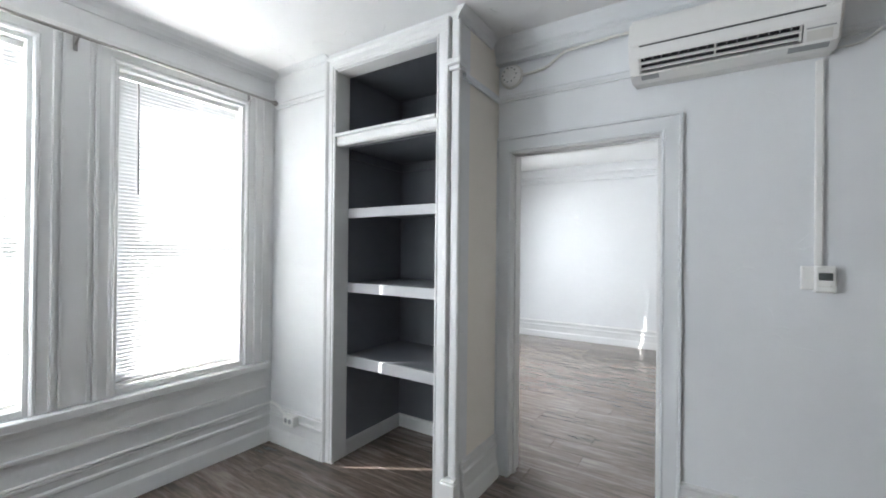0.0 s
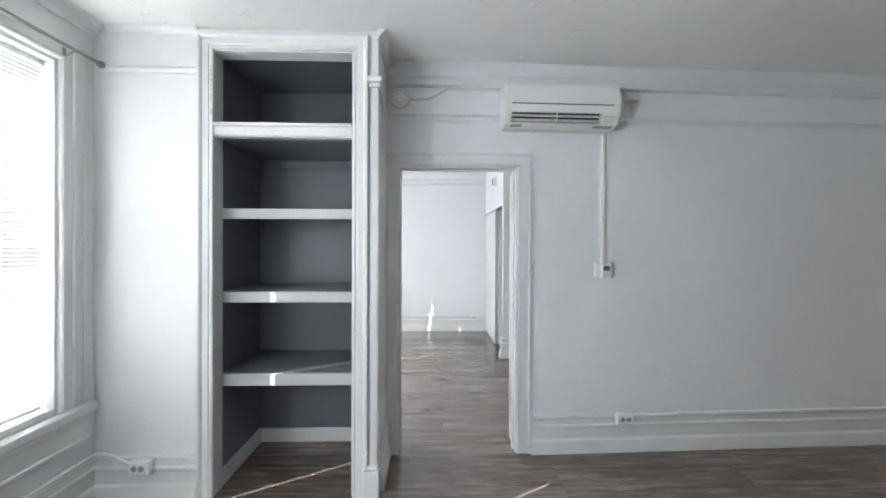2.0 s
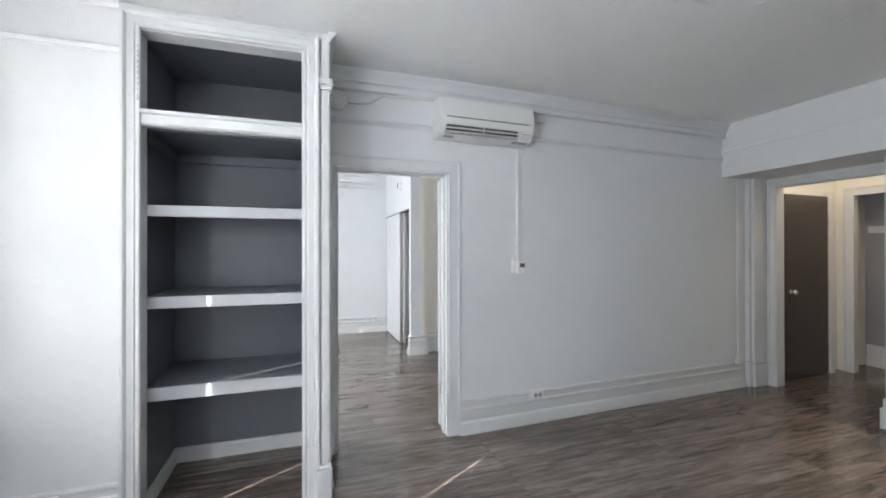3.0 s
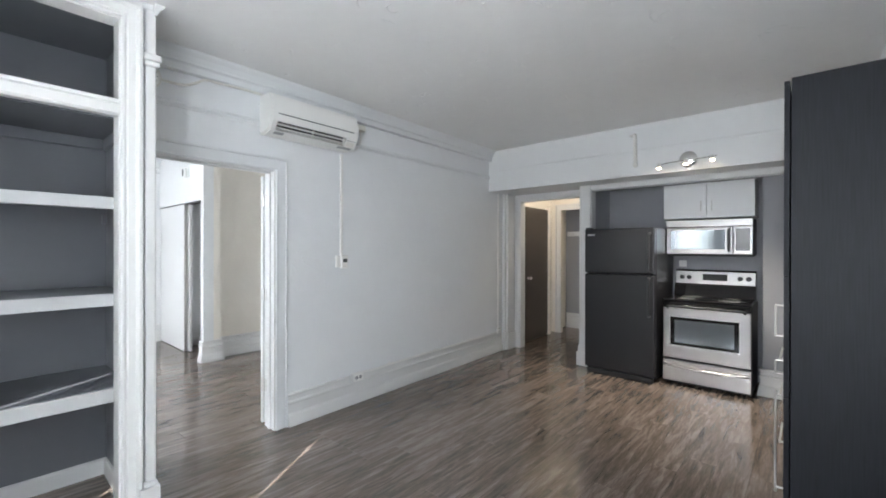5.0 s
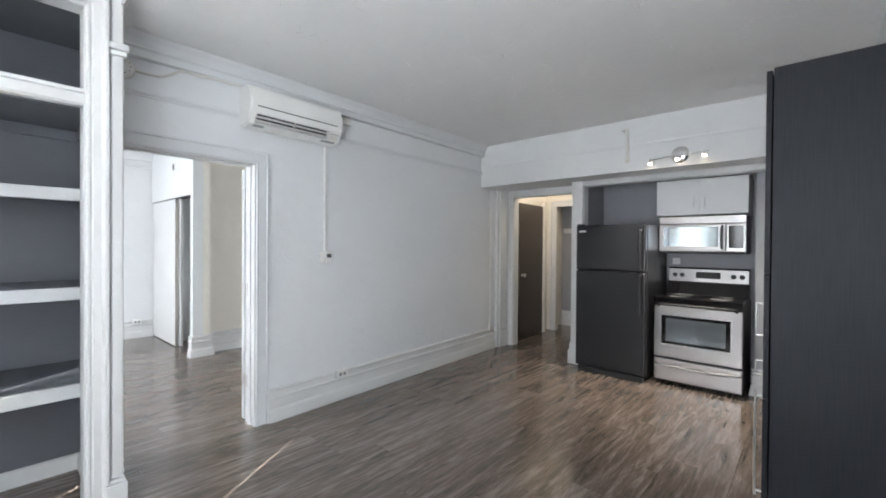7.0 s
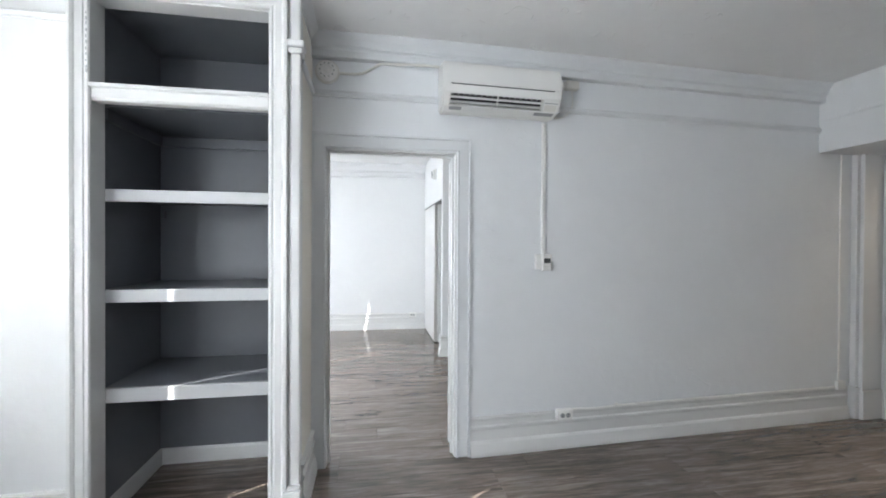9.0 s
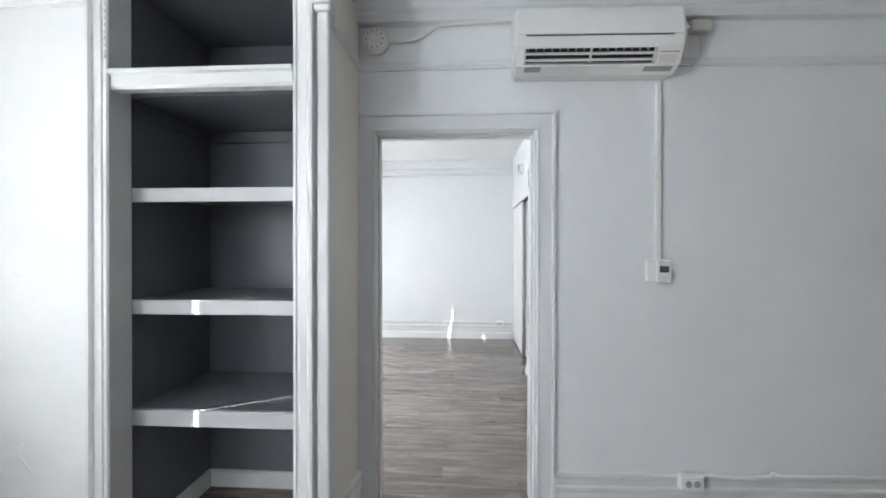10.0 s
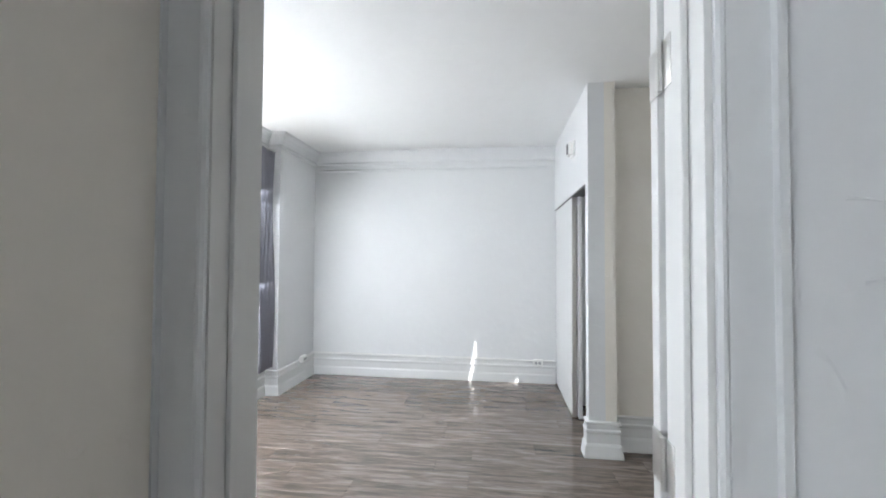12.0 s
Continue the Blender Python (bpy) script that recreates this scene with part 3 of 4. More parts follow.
eb = bmesh.new()
box(eb, WX + 0.001, WX + 0.014, 2.1385, 2.24, 0.60, 2.53)
box(eb, WX + 0.014, WX + 0.022, 2.180, 2.192, 0.60, 2.53, 0.002)
trim("trim_window_side", eb, "white beaded board beside the window", "trim")
hb = bmesh.new()
box(hb, WX + 0.001, WX + 0.016, -0.98, 2.24, 2.535, 2.56, 0.004)
trim("trim_window_head", hb, "white head moulding above the windows", "trim")

# daylight: one lamp behind each blind, and lamps in the openings for the light that the blinds pass on
# factor 3.2: the unseen added window brightens the far end of the room
SKY = [(WX, *WIN[0], 0.88), (WX, *WIN[1], 0.155), (WX, *WIN[2], 3.2), (CX, 3.95, 4.75, 0.45, 2.40, 3.6), (CX, 5.10, 6.20, 0.45, 2.52, 2.9)]
for xx, y0, y1, z0, z1, k in SKY:
    day_lamp("sky_light", xx - 0.30, (y0 + y1) / 2, (z0 + z1) / 2, y1 - y0, z1 - z0, DAY * k * 0.45, 0.75 if xx == CX else 0.0)
    zm = (z0 + z1) / 2 - 0.03
    # two lamps before the blind; the gap stands for the meeting rail's shadow
    for za, zb in ((z0 + 0.10, zm - 0.018), (zm + 0.018, z1 - 0.10)):
        ya, yb = y0 + 0.15, y1 - 0.075
        day_lamp("window_light", xx - 0.046, (ya + yb) / 2, (za + zb) / 2, yb - ya, zb - za, DAY * k * 0.17, 0.75 if xx == CX else 0.0)

# ---- front room: blinds, rod, niche ----
def blind(name, xw, y0, y1, z0, z1, cords):
    """A closed mini blind hung inside the opening, with a slim gap at its sides and cord holes through the slats."""
    b = thing(name, "white vinyl mini blind, lowered, slats nearly closed, glowing with daylight", "blind", (xw - 0.06, (y0 + y1) / 2, z0), group="window blinds")
    b.matrix_world = Matrix.Identity(4)
    x = xw - 0.065
    a, c = y0 + 0.030, y1 - 0.028
    part("headrail", boxm(x - 0.014, x + 0.014, a - 0.004, c + 0.004, z1 - 0.052, z1 - 0.024, 0.002), PLASTIC, b)
    part("bottom_rail", boxm(x - 0.010, x + 0.010, a, c, z0 + 0.034, z0 + 0.050, 0.003), PLASTIC, b)
    bm = bmesh.new()
    pitch, wide, tilt = 0.0215, 0.025, radians(68)
    dx, dz = 0.5 * wide * math.cos(tilt), 0.5 * wide * math.sin(tilt)
    z = z0 + 0.060
    rnd = random.Random(5)
    while z < z1 - 0.060:
        edges = [a]
        for q in cords:
            edges += [q - 0.0065, q + 0.0065]
        edges.append(c)
        j = rnd.uniform(-0.0006, 0.0006)
        for k in range(0, len(edges), 2):
            ya, yb = edges[k], edges[k + 1]
            rows = [[bm.verts.new((x + s * dx + 0.0018 * (1 - s * s), yy, z + s * dz + j)) for yy in (ya, yb)] for s in (-1, 0, 1)]
            for r0, r1 in zip(rows, rows[1:]):
                bm.faces.new((r0[0], r0[1], r1[1], r1[0]))
        for q in cords:          # the slat goes on above and below the cord hole
            for s0, s1 in ((-1, -0.45), (0.45, 1)):
                v = [bm.verts.new((x + s * dx + 0.0018 * (1 - s * s), yy, z + s * dz + j)) for s in (s0, s1) for yy in (q - 0.0065, q + 0.0065)]
                bm.faces.new((v[0], v[1], v[3], v[2]))
        z += pitch
    part("slats", bm, BLIND, b, "thin white vinyl slats")
    cb = bmesh.new()
    for q in cords:
        cyl(cb, (x + 0.013, q + 0.006, z0 + 0.04), (x + 0.013, q + 0.006, z1 - 0.05), 0.0008, seg=5)
    if cords:
        part("cord", cb, PLASTIC, b)
    else:
        cb.free()
    return b


blind("mini_blind", WX, *WIN[0], (0.71,))
# blind of the unseen added window, without cord holes
blind("mini_blind", WX, *WIN[2], ())
w1 = blind("mini_blind", WX, *WIN[1], (1.770,))
part("wand", cyl(bmesh.new(), (WX - 0.034, 1.405, 2.39), (WX - 0.030, 1.408, 1.735), 0.0035, seg=8), LCD, w1, "thin grey tilt wand")
blind("mini_blind", CX, 3.95, 4.75, 0.45, 2.40, (4.15, 4.57))
blind("mini_blind", CX, 5.10, 6.20, 0.45, 2.52, (5.44, 5.78))

rod = thing("curtain_rod", "slim brushed metal curtain rod above the windows", "curtain rod", (WX + 0.07, 1.1, 2.515))
rod.matrix_world = Matrix.Identity(4)
part("pole", cyl(bmesh.new(), (WX + 0.075, -0.95, 2.503), (WX + 0.075, 2.215, 2.503), 0.0085, seg=14), RODSTEEL, rod, smooth=True)
for y in (-0.90, 0.05, 1.10, 2.06):
    br = bmesh.new()
    box(br, WX + 0.017, WX + 0.022, y - 0.010, y + 0.010, 2.44, 2.515, 0.001)
    tube(br, curve_pts([(WX + 0.02, y, 2.47), (WX + 0.05, y, 2.485), (WX + 0.078, y, 2.499), (WX + 0.088, y, 2.508)], 4), 0.004)
    part("bracket", br, RODSTEEL, rod)
part("finial", lathe(bmesh.new(), (WX + 0.075, 2.205, 2.503), (0, 1, 0), [(0.010, 0), (0.014, 0.006), (0.010, 0.012), (0.016, 0.020), (0.020, 0.030), (0.014, 0.042), (0.004, 0.048)]), RODSTEEL, rod, smooth=True)

# the shelf niche: grey lining, white face frame, three shelves and a rail
NX0, NX1, NY0, NY1, NZ = -1.085, -0.185, 2.402, 3.005, 2.64
shelves = thing("bookcase", "built-in shelf niche, slate grey inside with white shelf edges, empty", "bookcase", (-0.63, 2.6, 0))
shelves.matrix_world = Matrix.Identity(4)
part("side_lining", boxm(NX0 - 0.012, NX0, NY0, NY1, 0, NZ), GREY, shelves, "slate grey painted side")
part("side_lining", boxm(NX1, NX1 + 0.012, NY0, NY1, 0, NZ), GREY, shelves, "slate grey painted side")
part("back_lining", boxm(NX0 - 0.012, NX1 + 0.012, NY1, NY1 + 0.012, 0, NZ), GREY, shelves, "slate grey painted back")
part("top_lining", boxm(NX0 - 0.012, NX1 + 0.012, NY0, NY1 + 0.012, NZ, NZ + 0.012), GREY, shelves, "slate grey painted top")
rv = bmesh.new()
for x0, x1 in ((-1.0775, -1.066), (-0.258, -0.2405)):
    box(rv, x0, x1, 2.282, 2.3995, 0, 2.631)
box(rv, -1.066, -0.258, 2.282, 2.3995, 2.616, 2.631)
part("reveal", rv, TRIM, shelves, "white painted reveal")
for zt, th in ((1.708, 0.062), (1.196, 0.065), (0.690, 0.072)):
    part("shelf", boxm(NX0 + 0.0005, NX1 - 0.0005, 2.430, NY1 - 0.0005, zt - 0.022, zt), GREY, shelves, "grey shelf board")
    part("shelf_edge", boxm(NX0 + 0.0005, NX1 - 0.0005, 2.403, 2.4295, zt - th, zt + 0.001, 0.003), SHELFEDGE, shelves, "pale painted shelf front")
part("shelf", boxm(NX0 + 0.0005, NX1 - 0.0005, 2.400, NY1 - 0.0005, 2.125, 2.150), GREY, shelves, "grey shelf board")
part("rail", sweep(bmesh.new(), [(0, 0), (0, 0.05), (0.012, 0.062), (0.056, 0.062), (0.062, 0.078), (0.078, 0.078), (0.080, 0)], [(-1.0655, 2.34, 2.118), (-0.2585, 2.34, 2.118)], (0, -1, 0)), TRIM, shelves, "white moulded cross rail")
cl = bmesh.new()
box(cl, NX0 + 0.0005, NX1 - 0.0005, NY1 - 0.02, NY1 - 0.0005, 2.060, 2.1245, 0.002)
box(cl, NX1 - 0.02, NX1 - 0.0005, 2.42, NY1 - 0.0205, 2.060, 2.1245, 0.002)
box(cl, NX0 + 0.0005, NX0 + 0.02, 2.42, NY1 - 0.0205, 2.060, 2.1245, 0.002)
part("cleat", cl, GREY, shelves, "grey cleat moulding under the upper shelf")
sb = sweep(bmesh.new(), [(0, 0), (0.016, 0), (0.016, 0.085), (0.010, 0.098), (0, 0.100)], [(NX1, 2.405, 0), (NX1, NY1, 0), (NX0, NY1, 0), (NX0, 2.405, 0)], Z)
part("skirting", sb, TRIM, shelves, "low white skirting inside the niche")
for x, y, z in ((-0.198, 2.46, 1.13), (-0.198, 2.99, 1.645), (-1.062, 2.99, 1.645)):
    part("shelf_bracket", boxm(x - 0.012, x + 0.012, y - 0.010, y + 0.010, z - 0.05, z, 0.002), GREY, shelves, "small painted shelf peg")
NCAS = [(0, 0), (0, 0.012), (0.006, 0.020), (0.016, 0.020), (0.022, 0.014), (0.030, 0.014), (0.036, 0.020), (0.078, 0.020), (0.084, 0.028), (0.094, 0.036), (0.112, 0.036), (0.116, 0.028), (0.118, 0)]
NCAS = [(a * 0.77, b) for a, b in NCAS]
casing_y("niche_casing", -1.056, -0.250, 2.622, 2.28, -1, "wide white moulded casing round the shelf niche", NCAS)
chips = bmesh.new()
crnd = random.Random(23)
for k in range(11):                      # worn hinge seats along the inner bead of the casing
    z = 2.235 + 0.028 * k + crnd.uniform(-0.004, 0.004)
    box(chips, -1.0690, -1.0690 + crnd.uniform(0.004, 0.008), 2.2585, 2.2615, z, z + crnd.uniform(0.008, 0.020), 0.001, 1)
trim("chipped_paint", chips, "grey chips in the paint where a hinge once sat", "trim", SOCKET)
pl = bmesh.new()
box(pl, -0.180, -0.088, 2.225, 2.275, 0, 0.175, 0.006)
box(pl, -0.160, -0.095, 2.238, 2.275, 0.175, 0.195, 0.006)
trim("plinth", pl, "white plinth block at the foot of the niche casing", "plinth")
cp = bmesh.new()
box(cp, -0.150, -0.098, 2.262, 2.300, 0.19, 2.712, 0.010, 3)
trim("corner_bead", cp, "rounded white corner bead on the boxed-out wall", "trim")
cp = bmesh.new()
box(cp, -0.165, -0.078, 2.235, 2.33, 2.432, 2.470, 0.010)
box(cp, -0.158, -0.086, 2.244, 2.325, 2.405, 2.432, 0.008)
trim("capital", cp, "small white moulded capital block", "trim")

# ---- door leaf folded back into the back room, hinges ----
leaf = thing("door", "white painted panel door folded flat against the wall, hinges showing", "door", (0.82, 2.97, 0))
leaf.matrix_world = Matrix.Identity(4)
part("door_panel", boxm(0.816, 1.60, 2.972, 3.008, 0.012, 2.025, 0.002), TRIM, leaf)
for z in (1.825, 1.062, 0.333):
    hg = bmesh.new()
    box(hg, 0.8135, 0.8165, 2.900, 2.9375, z - 0.048, z + 0.048, 0.001)
    box(hg, 0.8125, 0.8155, 2.9385, 3.004, z - 0.048, z + 0.048, 0.001)
    cyl(hg, (0.810, 2.939, z - 0.05), (0.810, 2.939, z + 0.05), 0.006, seg=12)
    part("hinge", hg, NICKEL, leaf, "worn satin steel hinge", True)

# ---- air conditioner ----
ac = thing("air_conditioner", "white wall-mounted split air conditioner with an open louvre", "air conditioner", (1.08, DY0, 2.27))
ac.matrix_world = Matrix.Identity(4)
AX0, AX1 = 0.695, 1.495
prof = [(2.778, 2.607), (2.650, 2.600), (2.604, 2.586), (2.580, 2.545), (2.570, 2.475), (2.566, 2.432), (2.578, 2.392), (2.628, 2.318), (2.700, 2.300), (2.778, 2.305)]


def extrude_x(bm, pts, x0, x1):
    a = [bm.verts.new((x0, y, z)) for y, z in pts]
    b = [bm.verts.new((x1, y, z)) for y, z in pts]
    k = len(pts)
    for i in range(k):
        bm.faces.new((a[i], a[(i + 1) % k], b[(i + 1) % k], b[i]))
    bm.faces.new(a[::-1])
    bm.faces.new(b)
    return bm


def slope(s, off=0.0):
    """A point on the sloping outlet face, from its upper to its lower edge."""
    y, z = 2.578 + (2.628 - 2.578) * s, 2.392 + (2.318 - 2.392) * s
    n = Vector((-(2.392 - 2.318), -(2.628 - 2.578))).normalized()
    return (y + n.x * off, z + n.y * off)


S0, S1 = AX0 + 0.045, AX1 - 0.125          # ends of the air outlet
# the outlet is a real hollow: the housing stops at its rims
hollow = [slope(0.12), slope(0.12, -0.060), slope(0.92, -0.040), slope(0.92)]
body = bmesh.new()
extrude_x(body, prof[:7] + hollow + prof[7:], S0, S1)
for x0, x1 in ((AX0, S0), (S1, AX1)):
    extrude_x(body, prof, x0, x1)
bmesh.ops.bevel(body, geom=[e for e in body.edges if all(abs(v.co.x - AX0) < 1e-5 for v in e.verts) or all(abs(v.co.x - AX1) < 1e-5 for v in e.verts)], offset=0.012, segments=3, affect="EDGES")
part("housing", body, PLASTIC, ac)
part("front_panel", extrude_x(bmesh.new(), [(2.580, 2.568), (2.574, 2.545), (2.564, 2.475), (2.560, 2.440), (2.566, 2.440), (2.570, 2.475), (2.580, 2.545), (2.588, 2.566)], AX0 + 0.016, AX1 - 0.016), PLASTIC, ac)
# grey strip stands for the shade in the seam under the panel
part("seam", extrude_x(bmesh.new(), [(2.5645, 2.4395), (2.5645, 2.433), (2.570, 2.433), (2.570, 2.4395)], AX0 + 0.05, AX1 - 0.06), LCD, ac, "thin grey strip drawn as a shadow gap")
# dark sheet in the hollow makes the outlet look deep and shaded
part("outlet_shade", extrude_x(bmesh.new(), [slope(0.14, -0.050), slope(0.90, -0.032), slope(0.90, -0.036), slope(0.14, -0.056)], S0 + 0.001, S1 - 0.001), DARKPL, ac, "dark sheet drawn as the shade inside the air outlet")
for s in (0.34, 0.66):
    part("louvre", extrude_x(bmesh.new(), [slope(s, -0.016), slope(s + 0.06, 0.002), slope(s + 0.11, 0.001), slope(s + 0.05, -0.018)], S0 + 0.004, S1 - 0.004), PLASTIC, ac)
for i in range(16):
    x = S0 + 0.02 + i * 0.038
    part("fin", extrude_x(bmesh.new(), [slope(0.16, -0.045), slope(0.16, -0.018), slope(0.30, -0.018), slope(0.30, -0.042)], x, x + 0.003), SOCKET, ac)
for x in (S0 + 0.002, (S0 + S1) / 2, S1 - 0.012):
    part("louvre_post", extrude_x(bmesh.new(), [slope(0.14, -0.020), slope(0.14, -0.004), slope(0.88, -0.004), slope(0.88, -0.020)], x, x + 0.007), OLDPLASTIC, ac)
part("panel_line", extrude_x(bmesh.new(), [slope(0.30, 0.0005), slope(0.30, 0.002), slope(0.36, 0.002), slope(0.36, 0.0005)], S1 + 0.010, AX1 - 0.022), SOCKET, ac, "thin grey line")
for x0, x1 in ((S0 + 0.006, S0 + 0.085), (S1 - 0.045, AX1 - 0.035)):
    part("sticker", extrude_x(bmesh.new(), [(2.636, 2.3145), (2.670, 2.3060), (2.670, 2.3078), (2.636, 2.3163)], x0, x1), SOCKET, ac, "small dark grey label")
part("display", extrude_x(bmesh.new(), [slope(0.45, 0.0005), slope(0.45, 0.002), slope(0.90, 0.002), slope(0.90, 0.0005)], S1 + 0.012, AX1 - 0.030), OLDPLASTIC, ac, "small pale indicator window")

# ---- surface wiring on the door wall ----
cond = thing("wire_duct", "white plastic cable duct that drops from the air conditioner", "cable duct", (1.41, DY0, 1.4))
cond.matrix_world = Matrix.Identity(4)
part("duct", boxm(1.435, 1.465, DY0 - 0.020, DY0 - 0.0005, 1.375, 2.290, 0.006), PLASTIC, cond)
th = thing("thermostat", "small white wall controller with a grey display", "thermostat", (1.42, DY0, 1.32))
th.matrix_world = Matrix.Identity(4)
part("backbox", boxm(1.388, 1.436, DY0 - 0.030, DY0 - 0.0005, 1.268, 1.372, 0.005), PLASTIC, th)
part("housing", boxm(1.432, 1.505, DY0 - 0.044, DY0 - 0.0005, 1.258, 1.374, 0.008, seg=3), PLASTIC, th)
part("display", boxm(1.445, 1.492, DY0 - 0.0455, DY0 - 0.040, 1.312, 1.345), LCD, th, "grey display")
bt = bmesh.new()
for i in range(4):
    box(bt, 1.445 + i * 0.0125, 1.453 + i * 0.0125, DY0 - 0.046, DY0 - 0.042, 1.284, 1.290, 0.001)
part("button", bt, OLDPLASTIC, th)
sd = thing("smoke_detector", "round white smoke detector on the wall", "smoke detector", (-0.02, DY0, 2.53))
sd.matrix_world = Matrix.Identity(4)
part("base", lathe(bmesh.new(), (-0.018, DY0 - 0.001, 2.530), (0, -1, 0), [(0.074, 0), (0.076, 0.004), (0.074, 0.014), (0.066, 0.016)]), OLDPLASTIC, sd, smooth=True)
part("cover", lathe(bmesh.new(), (-0.018, DY0 - 0.017, 2.530), (0, -1, 0), [(0.064, 0), (0.066, 0.006), (0.058, 0.022), (0.050, 0.026), (0.030, 0.028), (0.026, 0.024), (0.014, 0.024), (0.012, 0.028)]), PLASTIC, sd, smooth=True)
for i in range(10):
    a = 2 * math.pi * i / 10
    vb = boxm(-0.018 + 0.044 * math.cos(a) - 0.003, -0.018 + 0.044 * math.cos(a) + 0.003, DY0 - 0.0455, DY0 - 0.043, 2.530 + 0.044 * math.sin(a) - 0.003, 2.530 + 0.044 * math.sin(a) + 0.003)
    part("vent", vb, LCD, sd)


def cable(name, pts, r, label, mat=PLASTIC):
    t = tagged(link(name, tube(bmesh.new(), curve_pts(pts), r), mat, True), label, "cable")
    return t


yc = DY0 - 0.012
cable("wire", [(0.055, yc, 2.525), (0.12, yc, 2.525), (0.20, yc, 2.535), (0.27, yc, 2.575), (0.32, yc, 2.605), (0.40, yc - 0.02, 2.600), (0.55, yc - 0.028, 2.603), (0.70, yc - 0.030, 2.602)], 0.009, "grey-white cable painted over, running to the smoke detector", OLDPLASTIC)
jbx = thing("junction_box", "small white junction box beside the air conditioner", "junction box", (1.64, DY0, 2.56))
jbx.matrix_world = Matrix.Identity(4)
part("box", boxm(1.60, 1.70, DY0 - 0.05, DY0 - 0.0005, 2.535, 2.592, 0.004), OLDPLASTIC, jbx)
part("lid", boxm(1.604, 1.696, DY0 - 0.054, DY0 - 0.0505, 2.539, 2.588, 0.001), OLDPLASTIC, jbx)
cable("wire", [(1.66, yc, 2.535), (1.668, yc, 2.47), (1.655, yc, 2.40), (1.60, yc, 2.345), (1.53, yc, 2.33), (1.46, yc, 2.34)], 0.005, "white cable loop below the junction box")
cable("wire", [(1.44, yc - 0.01, 2.57), (1.50, yc - 0.01, 2.575), (1.60, yc - 0.01, 2.565)], 0.012, "white pipe sleeve behind the air conditioner")


def outlet(x, y, z, turn, label="white double outlet in a surface box above the baseboard"):
    """A surface box with a duplex receptacle; built facing -y."""
    o = thing("outlet", label, "outlet", group="surface outlets")
    part("box", boxm(-0.057, 0.057, -0.046, 0, -0.036, 0.036, 0.006), PLASTIC, o)
    for dx in (-0.021, 0.021):
        f = part("socket", lathe(bmesh.new(), (dx, -0.046, 0), (0, -1, 0), [(0.017, 0), (0.017, 0.003), (0.014, 0.004)], 18), SOCKET, o, "grey socket face")
        sl = bmesh.new()
        for q in (-0.006, 0.006):
            box(sl, dx - 0.005, dx + 0.005, -0.0515, -0.049, q - 0.0012, q + 0.0012)
        part("slot", sl, DARKPL, f)
    o.matrix_world = pose(x, y, z, 0, 0, turn)
    return o


bt_y = DY0 - 0.0005
outlet(1.60, bt_y - 0.024 + 0.028, 0.250, 2.1)
outlet(-1.445, 2.28 - 0.0245, 0.215, 0)
outlet(0.965, 7.17 - 0.0245, 0.245, 0)
outlet(CX + 0.15 + 0.0245, 6.80, 0.27, 90)
bx = thing("outlet", "small white surface box in the corner", "outlet", (4.05, DY0, 0.27))
bx.matrix_world = Matrix.Identity(4)
part("box", boxm(4.06, 4.14, DY0 - 0.055, DY0 - 0.025, 0.255, 0.325, 0.005), PLASTIC, bx)
yr = DY0 - 0.026
cable("wire", [(1.64, yr, 0.262), (1.72, yr, 0.270), (1.82, yr, 0.262), (2.0, yr, 0.268), (2.03, yr, 0.285), (2.06, yr, 0.270), (2.4, yr, 0.271), (3.2, yr, 0.271), (4.08, yr, 0.271)], 0.010, "white cable along the top of the baseboard")
cable("wire", [(4.12, DY0 - 0.012, 0.32), (4.125, DY0 - 0.010, 0.8), (4.12, DY0 - 0.010, 1.5), (4.125, DY0 - 0.010, 2.205)], 0.006, "white cable running up the corner")
cable("wire", [(-1.50, 2.250, 0.222), (-1.55, 2.250, 0.240), (-1.62, 2.254, 0.272), (-1.70, 2.255, 0.282), (-1.717, 2.20, 0.280), (-1.717, 1.8, 0.276), (-1.717, 0.8, 0.274), (-1.717, -0.2, 0.274)], 0.009, "white cable along the top of the baseboard")
cable("wire", [(1.02, 7.147, 0.258), (1.09, 7.147, 0.265), (1.16, 7.147, 0.262)], 0.007, "white cable along the top of the baseboard")
cable("wire", [(0.91, 7.147, 0.258), (0.3, 7.147, 0.272), (-1.0, 7.147, 0.272), (-1.81, 7.147, 0.272), (-1.817, 7.10, 0.272), (-1.817, 6.86, 0.272)], 0.006, "white cable along the top of the baseboard")

# ---- kitchen ----
def handle_bar(pts, r):
    return tube(bmesh.new(), curve_pts(pts, 6), r, 10)


# refrigerator
fr = thing("refrigerator", "black top-freezer refrigerator with a pebbled finish", "refrigerator", (4.40, 1.22, 0))
fr.matrix_world = Matrix.Identity(4)
FX, FY0, FY1 = 3.98, 0.84, 1.588
part("body", boxm(FX + 0.075, 4.80, FY0, FY1, 0.05, 1.665, 0.006), BLACKAPP, fr)
part("freezer_door", boxm(FX, FX + 0.068, FY0, FY1, 1.165, 1.665, 0.012, seg=3), BLACKAPP, fr)
part("fridge_door", boxm(FX, FX + 0.068, FY0, FY1, 0.075, 1.150, 0.012, seg=3), BLACKAPP, fr)
part("gasket", boxm(FX + 0.068, FX + 0.075, FY0 + 0.01, FY1 - 0.01, 0.08, 1.66), DARKPL, fr)
